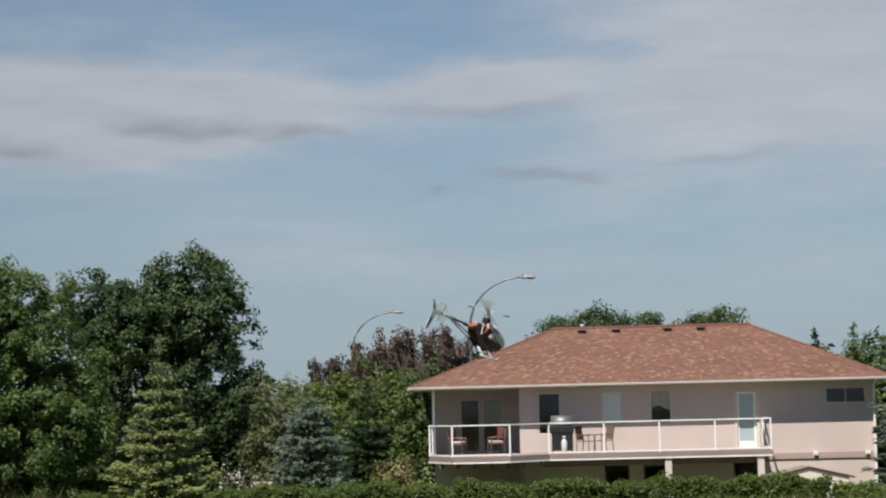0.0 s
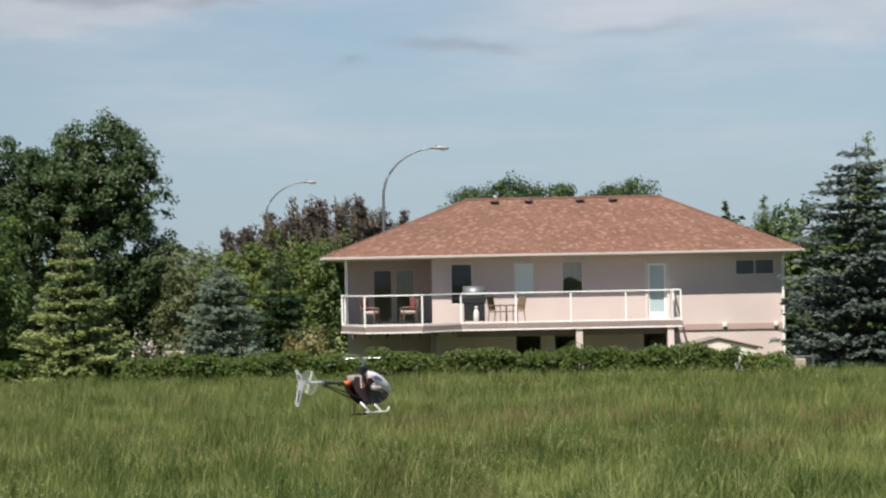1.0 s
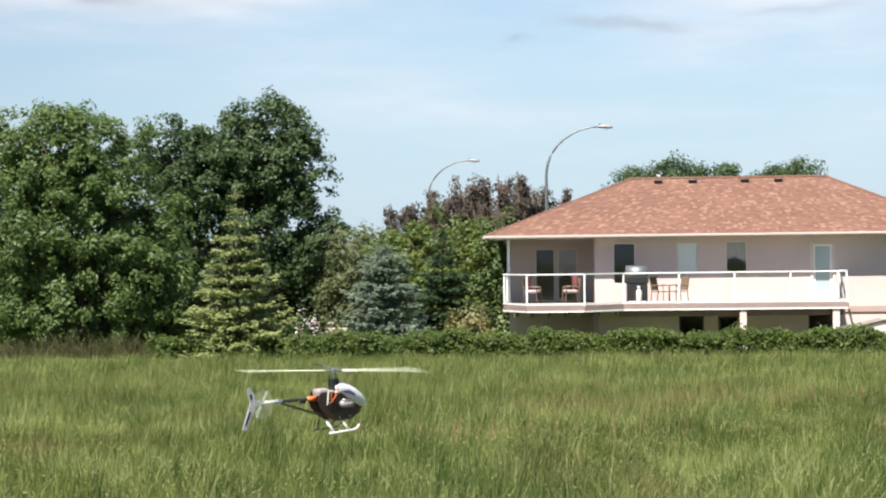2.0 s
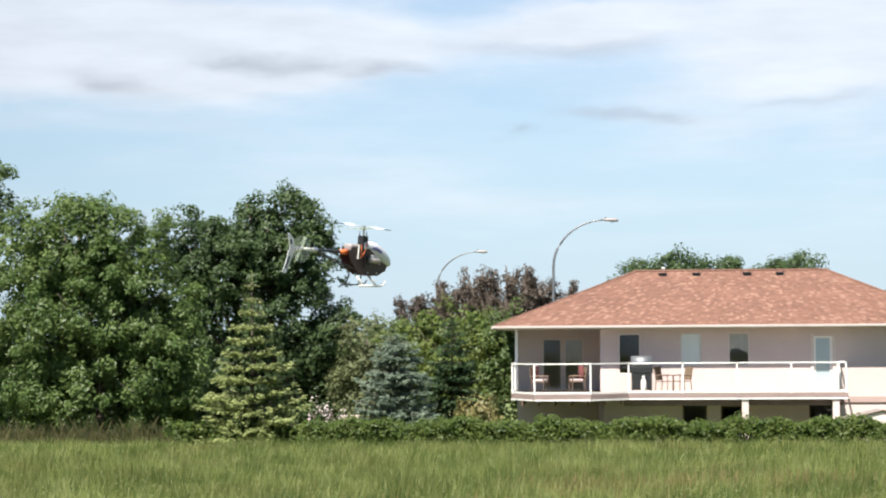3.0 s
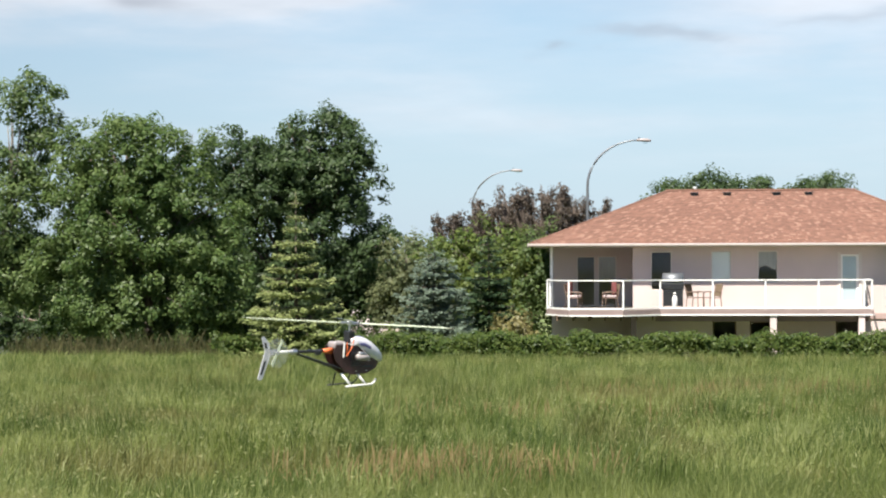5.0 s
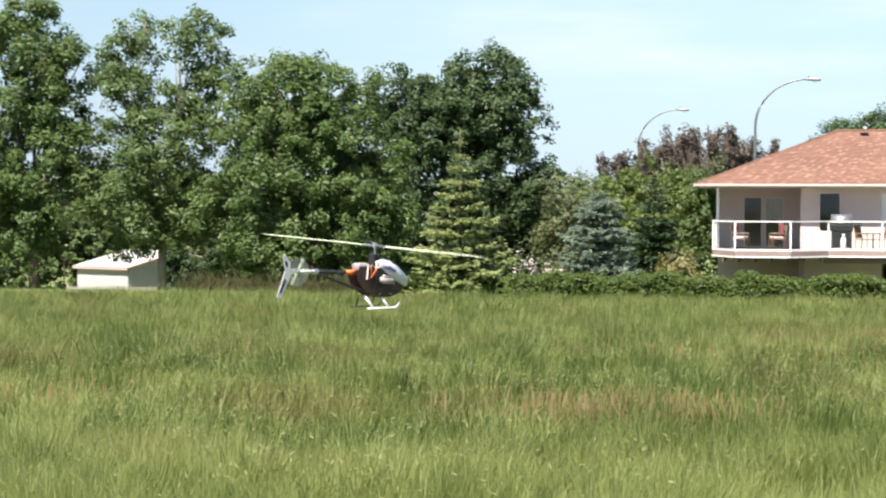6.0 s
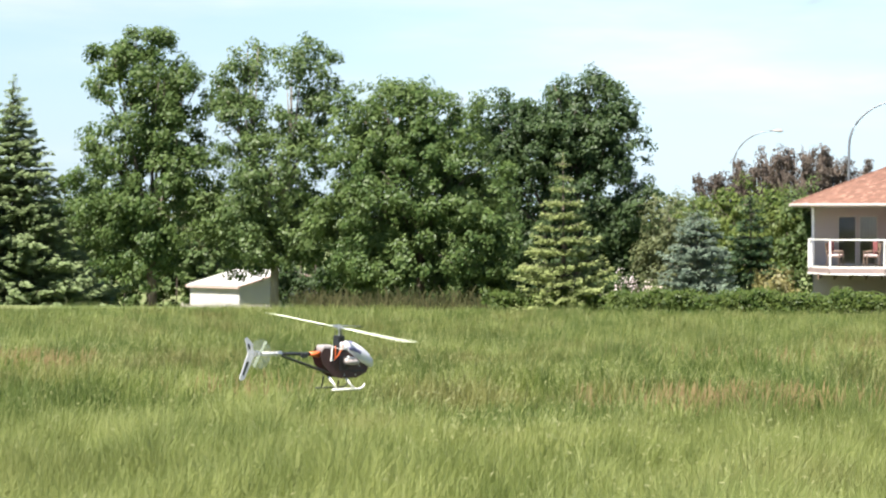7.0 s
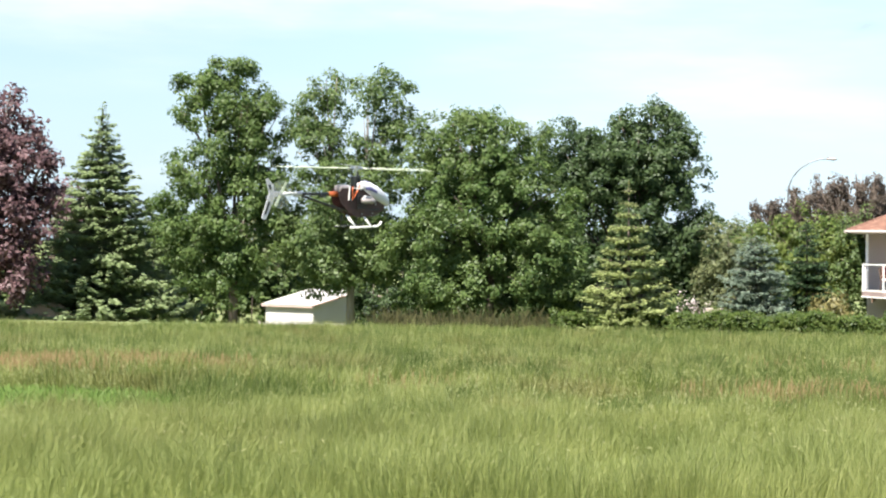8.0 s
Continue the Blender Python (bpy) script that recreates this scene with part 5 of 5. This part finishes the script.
# ---------------------------------------------------------------- garden
def build_hut():
    g = float(ground_z(9.6, 77))
    h = thing("garden_hut", "small cream garden hut with low gabled roof", "shed", at=(9.55, 76.6, g))
    t, e = 0.98 - g, 0.66 - g
    bm = bmesh.new()
    pts = [(-1.4, 0), (1.4, 0), (1.4, e), (0, t), (-1.4, e)]
    f, k = [bm.verts.new((x, -0.8, z)) for x, z in pts], [bm.verts.new((x, 0.8, z)) for x, z in pts]
    bm.faces.new(f[::-1])
    bm.faces.new(k)
    for i in range(5):
        bm.faces.new((f[i], f[(i + 1) % 5], k[(i + 1) % 5], k[i]))
    bmesh.ops.recalc_face_normals(bm, faces=bm.faces)
    part("shell", bm, M["hutwall"], h)
    for s in (-1, 1):
        bm = bmesh.new()
        q = [(0, t + 0.005), (s * 1.58, e - 0.045), (s * 1.58, e + 0.015), (0, t + 0.065)]
        a, b = [bm.verts.new((x, -0.84, z)) for x, z in q], [bm.verts.new((x, 0.95, z)) for x, z in q]
        bm.faces.new(a)
        bm.faces.new(b[::-1])
        for i in range(4):
            bm.faces.new((a[i], b[i], b[(i + 1) % 4], a[(i + 1) % 4]))
        bmesh.ops.recalc_face_normals(bm, faces=bm.faces)
        part("roof_slope", bm, M["hutroof"], h, "grey-brown roof slope")
        bm = tubes(([(0, -0.86, t + 0.06), (s * 1.58, -0.86, e + 0.005)], 0.03), sides=6)
        part("bargeboard", bm, M["chair"], h, "brown bargeboard")
    part("door", boxes((0.15, -0.83, 0.05, 0.85, -0.802, e - 0.05)), M["white"], h, "white hut door")


def build_shed():
    """A white shed that stands cornerwise to the meadow: long side and gable both show."""
    g = float(ground_z(-31, 92))
    s = thing("shed", "low white garden shed with pale gabled roof behind the trees", "shed", at=(-31.35, 95.65, g))
    s.rotation_euler[2] = radians(-30)
    W, L, E, T = 3.15, 1.75, 1.70, 2.34
    bm = bmesh.new()
    pts = [(-W, -0.1), (W, -0.1), (W, E), (0, T), (-W, E)]
    f, k = [bm.verts.new((-L, y, z)) for y, z in pts], [bm.verts.new((L, y, z)) for y, z in pts]
    bm.faces.new(f)
    bm.faces.new(k[::-1])
    for i in range(5):
        bm.faces.new((f[i], f[(i + 1) % 5], k[(i + 1) % 5], k[i]))
    bmesh.ops.recalc_face_normals(bm, faces=bm.faces)
    part("shell", bm, M["shedwall"], s)
    for q in range(10):
        z = 0.05 + q * 0.152
        part("siding_board", boxes((-L - 0.01, -W - 0.028, z, L + 0.01, -W - 0.002, z + 0.138)), M["shedwall"], s)
        part("siding_board", boxes((L + 0.002, -W, z, L + 0.028, W, z + 0.138)), M["shedwall"], s)
    for q in range(5):
        z = E + 0.01 + q * 0.152
        half = W * (T - z - 0.14) / (T - E)
        if half > 0.1:
            part("siding_board", boxes((L + 0.002, -half, z, L + 0.028, half, z + 0.138)), M["shedwall"], s)
    for q in (-1, 1):
        bm = bmesh.new()
        o = [(0, T + 0.01), (q * (W + 0.16), E - 0.055), (q * (W + 0.16), E + 0.005), (0, T + 0.07)]
        a, b = [bm.verts.new((-L - 0.15, y, z)) for y, z in o], [bm.verts.new((L + 0.15, y, z)) for y, z in o]
        bm.faces.new(a)
        bm.faces.new(b[::-1])
        for i in range(4):
            bm.faces.new((a[i], b[i], b[(i + 1) % 4], a[(i + 1) % 4]))
        bmesh.ops.recalc_face_normals(bm, faces=bm.faces)
        part("roof_slope", bm, M["shedroof"], s, "pale roof slope")
        # bargeboards and eave board: weathered, with the eave shadow put into their tone
        part("bargeboard", tubes(([(L + 0.16, 0, T + 0.03), (L + 0.16, q * (W + 0.16), E - 0.035)], 0.05), sides=6), M["belt"], s, "weathered bargeboard, also darkened as eave shadow")
    part("eave_board", boxes((-L - 0.15, -W - 0.20, E - 0.14, L + 0.15, -W - 0.162, E + 0.0)), M["belt"], s, "weathered eave board, also darkened as eave shadow")


def build_lamp(x, y, top, reach, label):
    g = float(ground_z(x, y))
    l = thing("street_lamp", label, "street lamp", "street lamps", (x, y, g))
    H = top - g
    bend = 2.2
    pts, rad = [(0, 0, 0), (0, 0, 1.0), (0, 0, H - bend)], [0.10, 0.09, 0.06]
    for k in range(1, 13):
        a = k / 12 * 1.5708
        pts.append(((reach - 0.55) * (1 - math.cos(a)), 0, H - bend + (bend - 0.05) * math.sin(a)))
        rad.append(0.06 - 0.025 * k / 12)
    part("pole", tubes((pts, rad), sides=10), M["galv"], l, "curved galvanised pole", True)
    bm = tubes(([(reach - 0.62, 0, H - 0.05), (reach - 0.45, 0, H - 0.04), (reach - 0.1, 0, H - 0.06), (reach + 0.06, 0, H - 0.09)], [0.045, 0.075, 0.085, 0.035]), sides=12)
    head = part("lamp_head", bm, M["fuel"], l, "silver cobra-head luminaire", True)
    part("lens", tubes(([(reach - 0.22, 0, H - 0.22), (reach - 0.22, 0, H - 0.12)], [0.06, 0.11]), sides=12), M["glass"], head)
    part("photocell", tubes(([(reach - 0.5, 0, H + 0.02), (reach - 0.5, 0, H + 0.08)], 0.03)), M["dark"], head)


def build_pickets():
    f = thing("picket_fence", "low weathered picket fence in front of the shed", "fence", at=(-33.0, 88.5, float(ground_z(-33, 88.5))))
    for k in range(34):
        bm = plate([(-0.04, 0.05), (0.04, 0.05), (0.04, 0.90), (0.0, 0.97), (-0.04, 0.90)], 0, 0.02)
        part("picket", bm, M["picket"], f).location = (k * 0.13, -0.02, 0.0)
    for z in (0.3, 0.8):
        part("rail", boxes((-0.1, -0.006, z, 4.5, 0.03, z + 0.08)), M["picket"], f)
    for x in (-0.1, 2.2, 4.5):
        part("post", boxes((x - 0.05, 0.032, -0.1, x + 0.05, 0.12, 1.0), bevel=0.01), M["picket"], f)


build_hut()
build_shed()
build_lamp(-2.68, 96, 9.10, 2.9, "tall curved street lamp behind the house")
build_pickets()
build_lamp(-10.35, 125, 8.90, 2.95, "distant curved street lamp above the purple trees")


def build_fence():
    f = thing("wire_fence", "low grey wire fence beside the hut", "fence", at=(0, 0, 0))
    for x in np.arange(10.2, 12.7, 0.8):
        g = float(ground_z(x, 74))
        part("post", tubes(([(x, 74, g - 0.1), (x, 74, 0.42)], 0.03)), M["galv"], f)
    part("rail", tubes(([(10.2, 74, 0.40), (12.6, 74, 0.40)], 0.02)), M["galv"], f)
    rows = [([(x, 74, float(ground_z(x, 74))), (x + 0.3, 74, 0.4)], 0.005) for x in np.arange(10.2, 12.4, 0.12)] + [([(x + 0.3, 74.01, float(ground_z(x, 74))), (x, 74.01, 0.4)], 0.005) for x in np.arange(10.2, 12.4, 0.12)]
    part("mesh", tubes(*rows, sides=4), M["galv"], f)


build_fence()
tagged(part("concrete_block", boxes((11.55, 72.2, -0.05, 12.05, 72.8, 0.40), bevel=0.03), M["concrete"]), "pale concrete block at the hedge end", "block")
tagged(part("concrete_block", boxes((-10.10, 77.6, float(ground_z(-9.8, 78)) - 0.05, -9.45, 78.2, 0.86), bevel=0.03), M["concrete"]), "pale concrete planter under the trees", "block")


# ---------------------------------------------------------------- the model helicopter
def loft(rings, n=16, caps=True):
    """Rings (x, y half width, z low, z high) along x, as a rounded shell."""
    bm = bmesh.new()
    vs = []
    for x, w, z0, z1 in rings:
        c, hh = (z0 + z1) / 2, (z1 - z0) / 2
        row = []
        for k in range(n):
            a = 6.2832 * k / n
            ca, sa = math.cos(a), math.sin(a)
            row.append(bm.verts.new((x, w * math.copysign(abs(ca) ** 0.75, ca), c + hh * math.copysign(abs(sa) ** 0.75, sa))))
        vs.append(row)
    for p, q in zip(vs, vs[1:]):
        for k in range(n):
            bm.faces.new((p[k], p[(k + 1) % n], q[(k + 1) % n], q[k]))
    if caps:
        bm.faces.new(vs[0][::-1])
        bm.faces.new(vs[-1])
    bmesh.ops.recalc_face_normals(bm, faces=bm.faces)
    return bm


def see_through(name, colour, alpha):
    m = bpy.data.materials.new(name)
    m.use_nodes = True
    b = m.node_tree.nodes["Principled BSDF"]
    b.inputs["Base Color"].default_value, b.inputs["Alpha"].default_value, b.inputs["Roughness"].default_value = (*colour, 1), alpha, 0.6
    return m


SPIN = see_through("spinning_blades", (0.7, 0.7, 0.62), 0.14)


def build_helicopter():
    """Nose along +x, left along +y; the origin is the rotor hub."""
    h = thing("model_helicopter", "white and dark red radio-controlled model helicopter in flight", "model helicopter")
    # canopy: upper shell that slopes to the nose
    part("canopy", loft([(-0.02, 0.055, -0.185, -0.14), (0.04, 0.078, -0.225, -0.122), (0.13, 0.094, -0.285, -0.130), (0.23, 0.098, -0.345, -0.172), (0.32, 0.088, -0.388, -0.232), (0.39, 0.058, -0.388, -0.295), (0.42, 0.02, -0.37, -0.33)], 18), M["canopy"], h, "glossy white canopy", True)
    for s in (-1, 1):
        part("decal", loft([(0.05, 0.002, -0.21, -0.185), (0.12, 0.004, -0.225, -0.185), (0.20, 0.003, -0.255, -0.225)], 8), M["violet"], h, "violet stripe decal").location = (0.0, s * 0.094, 0.0)
    part("windscreen", loft([(0.05, 0.05, -0.165, -0.121), (0.12, 0.072, -0.20, -0.126), (0.19, 0.06, -0.235, -0.148)], 12), M["violet"], h, "dark violet windscreen", True)
    # frames and engine under the canopy
    fr = [(-0.24, -0.19), (0.04, -0.19), (0.20, -0.30), (0.33, -0.37), (0.30, -0.43), (0.17, -0.48), (-0.04, -0.48), (-0.14, -0.44), (-0.25, -0.34), (-0.28, -0.26)]
    for s in (-1, 1):
        part("side_frame", plate(fr, s * 0.062, 0.006), M["engine"], h, "dark red side frame")
    part("engine", boxes((-0.06, -0.055, -0.44, 0.12, 0.055, -0.26), bevel=0.015), M["engine"], h, "dark engine block")
    cf = bmesh.new()
    for k in range(7):
        box(cf, -0.05, -0.085, -0.40 + k * 0.02, 0.07, -0.056, -0.392 + k * 0.02)
    part("cooling_fins", cf, M["dark"], h)
    part("muffler", tubes(([(0.0, -0.098, -0.315), (0.13, -0.098, -0.325), (0.17, -0.098, -0.33)], [0.03, 0.032, 0.015]), sides=12), M["fuel"], h, "dull grey muffler", True)
    part("fuel_tank", boxes((-0.245, -0.052, -0.235, -0.10, 0.052, -0.160), bevel=0.022), M["fuel"], h, "greyish fuel tank", True)
    for x, z in ((-0.12, -0.30), (-0.04, -0.22), (0.10, -0.30), (0.20, -0.36), (0.02, -0.45), (0.16, -0.45)):
        part("frame_bolt", tubes(([(x, -0.060, z), (x, -0.072, z)], 0.007), sides=8), M["alloy"], h)
    part("exhaust_stack", tubes(([(0.08, -0.09, -0.33), (0.10, -0.105, -0.29), (0.02, -0.105, -0.28)], 0.016), sides=8), M["alloy"], h, "bare metal exhaust", True)
    part("servo_tray", boxes((0.10, -0.07, -0.42, 0.26, 0.07, -0.405), bevel=0.004), M["dark"], h)
    part("receiver", boxes((0.15, -0.05, -0.405, 0.23, 0.05, -0.34), bevel=0.008), M["dark"], h)
    part("clutch_bell", tubes(([(-0.03, 0, -0.24), (-0.03, 0, -0.20)], 0.055), sides=16), M["alloy"], h)
    part("main_gear", tubes(([(0, 0, -0.205), (0, 0, -0.19)], 0.085), sides=24), M["tank"], h)
    part("push_rod", tubes(([(-0.10, -0.068, -0.17), (-0.105, -0.072, -0.30), (-0.04, -0.075, -0.22), (0.0, -0.06, -0.14)], 0.0045), sides=6), M["orange"], h, "orange fuel line")
    part("stay", tubes(([(-0.14, -0.07, -0.17), (-0.15, -0.07, -0.31)], 0.008), sides=6), M["tank"], h)
    part("mast_block", boxes((-0.045, -0.038, -0.20, 0.04, 0.038, -0.075), bevel=0.012), M["dark"], h, "black mixing head")
    part("swashplate", tubes(([(0, 0, -0.095), (0, 0, -0.075)], 0.05), sides=16), M["dark"], h)
    for a in (0.5, 2.6, 4.7):
        part("link_rod", tubes(([(0.045 * math.cos(a), 0.045 * math.sin(a), -0.17), (0.04 * math.cos(a), 0.04 * math.sin(a), -0.03)], 0.005), sides=6), M["dark"], h)
    part("mast", tubes(([(0, 0, -0.2), (0, 0, 0.01)], 0.010), sides=10), M["alloy"], h)
    # boom and tail
    part("boom_clamp", tubes(([(-0.36, 0, -0.243), (-0.25, 0, -0.247)], [0.018, 0.030]), sides=12), M["orange"], h, "orange boom mount", True)
    part("boom", tubes(([(-0.98, 0, -0.225), (-0.2, 0, -0.248)], 0.0155), sides=12), M["carbon"], h, "black tail boom", True)
    part("boom_sleeve", tubes(([(-0.98, 0, -0.225), (-0.72, 0, -0.2325)], 0.0175), sides=12), M["tank"], h, "white boom sleeve", True)
    part("tail_servo", boxes((-0.48, -0.035, -0.275, -0.41, -0.012, -0.235), bevel=0.004), M["dark"], h)
    for s in (-1, 1):
        part("boom_brace", tubes(([(-0.72, s * 0.016, -0.245), (-0.12, s * 0.055, -0.43)], 0.008), sides=8), M["carbon"], h, "black boom brace")
    part("boom_clamp", tubes(([(-0.76, 0, -0.232), (-0.71, 0, -0.233)], 0.026), sides=12), M["alloy"], h)
    part("tail_gearbox", boxes((-1.02, -0.022, -0.252, -0.96, 0.022, -0.2), bevel=0.006), M["alloy"], h)
    # fin with cut-outs, in two blades
    up = [(-1.01, -0.215), (-1.075, -0.215), (-1.115, -0.085), (-1.085, -0.075), (-1.02, -0.14)]
    part("upper_fin", plate(up, 0.03, 0.005), M["canopy"], h, "white upper tail fin")
    part("fin_opening", plate([(-1.045, -0.185), (-1.072, -0.185), (-1.085, -0.13), (-1.055, -0.14)], 0.03, 0.008), M["dark"], h)
    lo = [(-0.98, -0.215), (-1.075, -0.215), (-1.165, -0.455), (-1.145, -0.47), (-1.11, -0.465), (-1.04, -0.33)]
    part("lower_fin", plate(lo, 0.03, 0.005), M["canopy"], h, "white lower tail fin")
    part("fin_opening", plate([(-1.06, -0.30), (-1.085, -0.30), (-1.135, -0.42), (-1.115, -0.425)], 0.03, 0.008), M["dark"], h)
    # landing gear
    for s in (-1, 1):
        part("skid", tubes(([(-0.17, s * 0.12, -0.58), (0.17, s * 0.12, -0.58), (0.21, s * 0.12, -0.565), (0.235, s * 0.12, -0.535)], 0.011 if s < 0 else 0.007), sides=10), M["tank" if s < 0 else "carbon"], h, "white landing skid" if s < 0 else "dark landing skid", True)
        for x in (-0.12, 0.08):
            part("strut", tubes(([(x - 0.03, s * 0.035, -0.462), (x + 0.02, s * 0.12, -0.578)], [0.014, 0.012] if s < 0 else [0.008, 0.007]), sides=8), M["tank" if s < 0 else "carbon"], h, "skid strut", True)

    # main rotor
    rotor = part("main_rotor", tubes(([(0, 0, -0.02), (0, 0, 0.025)], 0.022), ([(-0.09, 0, 0.0), (0.09, 0, 0.0)], 0.013), ([(0, -0.10, 0.02), (0, 0.10, 0.02)], 0.004), sides=10), M["alloy"], h, "silver rotor head")
    for s in (-1, 1):
        rows = [(0.09, 0.018, 0.006), (0.14, 0.030, 0.008), (1.02, 0.029, 0.006), (1.07, 0.022, 0.003)]
        bm = bmesh.new()
        rings = [[bm.verts.new(q) for q in ((s * x, s * w * 0.8, 0.003), (s * x, s * w * 0.3, t), (s * x, -s * w * 1.2, 0.0), (s * x, s * w * 0.3, -t))] for x, w, t in rows]
        for p, q in zip(rings, rings[1:]):
            for k in range(4):
                bm.faces.new((p[k], p[(k + 1) % 4], q[(k + 1) % 4], q[k]))
        bm.faces.new(rings[0])
        bm.faces.new(rings[-1])
        bmesh.ops.recalc_face_normals(bm, faces=bm.faces)
        part("main_blade", bm, M["blade"], rotor, "pale main rotor blade", True)
        part("flybar", tubes(([(0, 0, 0.02), (0, s * 0.22, 0.02)], 0.003), sides=6), M["alloy"], rotor)
        part("flybar_paddle", boxes((-0.022, min(s * 0.20, s * 0.28), 0.014, 0.022, max(s * 0.20, s * 0.28), 0.022), bevel=0.003), M["dark"], rotor)
    # tail rotor on the right of the gearbox
    tail = part("tail_rotor", tubes(([(0, 0.02, 0), (0, -0.02, 0)], 0.014), sides=10), M["alloy"], h, "small tail rotor")
    for s in (-1, 1):
        part("tail_blade", plate([(0.012, s * 0.02), (-0.012, s * 0.02), (-0.014, s * 0.13), (0.012, s * 0.135)], 0, 0.004), M["blade"], tail)
    disc = tubes(([(0, -0.001, 0), (0, 0.001, 0)], 0.135), sides=32)
    part("spinning_blur", disc, SPIN, tail, "pale see-through disc of the spinning tail blades")
    return h, rotor, tail


helicopter, main_rotor, tail_rotor = build_helicopter()
# seconds, place, heading, nose down, roll
FLIGHT = [
    (0.0, -0.54, 27.40, 4.73, 54.7, 12.0, 5.6),
    (0.1, -0.68, 26.49, 4.47, 54.7, 11.2, 3.7),
    (0.3, -0.83, 24.68, 3.77, 54.6, 9.7, -0.1),
    (0.5, -0.66, 22.87, 3.36, 54.6, 8.2, -3.9),
    (0.8, -0.70, 22.97, 2.76, 54.3, 4.2, -5.9),
    (1.0, -0.92, 23.04, 2.64, 54.1, 1.6, -7.3),
    (1.2, -1.39, 22.74, 2.65, 56.1, 0.8, -3.8),
    (1.3, -1.70, 22.59, 2.72, 57.1, 0.3, -2.1),
    (1.5, -2.26, 22.29, 2.40, 59.1, -0.5, 1.4),
    (1.7, -2.61, 20.30, 1.98, 51.5, -2.5, 4.1),
    (2.8, -2.67, 20.43, 4.73, 57.0, -0.4, 4.9),
    (3.0, -2.52, 19.29, 4.75, 56.7, -0.6, 4.8),
    (3.2, -2.38, 18.02, 4.52, 56.2, 0.2, 1.4),
    (3.4, -2.32, 16.75, 4.29, 55.7, 1.1, -2.0),
    (3.5, -2.25, 16.11, 4.13, 55.5, 1.5, -3.7),
    (3.8, -2.36, 16.43, 3.70, 53.8, 2.6, -4.2),
    (4.0, -2.38, 16.65, 3.50, 52.6, 3.3, -4.5),
    (4.2, -2.43, 16.71, 3.51, 52.1, 1.6, -3.5),
    (5.3, -3.13, 14.80, 2.77, 54.5, -1.4, 2.2),
    (5.5, -3.46, 15.22, 2.71, 54.1, -0.4, 2.8),
    (6.0, -4.07, 15.23, 3.14, 54.5, 0.3, 2.8),
    (6.2, -4.26, 14.85, 3.56, 56.1, 0.5, 2.7),
    (6.5, -4.59, 14.29, 3.61, 58.6, 0.7, 2.5),
    (7.0, -5.28, 12.12, 2.55, 55.4, 1.1, 1.4),
    (7.2, -5.45, 11.72, 2.56, 56.2, 0.9, 1.5),
    (7.5, -5.66, 11.13, 2.96, 57.4, 0.7, 1.6),
    (8.0, -5.84, 8.63, 4.31, 56.0, -2.8, 3.2),
]


# seconds, and the main blades' angle then
TURNS = [(0.0, 87), (0.5, 90), (1.0, 85), (1.5, 20), (3.0, 85), (3.5, 66), (4.0, 0), (5.5, 46), (6.0, 22), (6.5, 52), (7.0, -40), (7.5, -47), (8.0, 57)]


def motions():
    """The helicopter's flight, and its rotors' turning."""
    walk(helicopter, [(t, pose(x, y, z, 0, 0, yaw) @ pose(0, 0, 0, 0, nose, 0) @ pose(0, 0, 0, roll, 0, 0)) for t, x, y, z, yaw, nose, roll in FLIGHT])
    last = frame(8.0)
    # the blades' angle: about 84 degrees a step, a little faster or slower from one half second to the next
    angle = [3.0 + TURNS[0][1]]
    for (t0, a0), (t1, a1) in zip(TURNS, TURNS[1:]):
        n = frame(t1) - frame(t0)
        d = (a1 - a0 - 84 * n + 110) % 180 - 110
        step = 84 + d / n
        angle += [angle[-1] + step * (k + 1) for k in range(n)]
    walk(main_rotor, [((f - 1) / FPS, pose(0, 0, 0, 0, 0, -55) @ pose(0, 0, 0, 0, 4.8, 0) @ pose(0, 0, 0, 0, 0, angle[min(f, len(angle)) - 1])) for f in range(1, last + 1)])
    walk(tail_rotor, [((f - 1) / FPS, pose(-0.99, -0.045, -0.226, 0, 30 + 84 * (f - 1), 0)) for f in range(1, last + 1)])


motions()
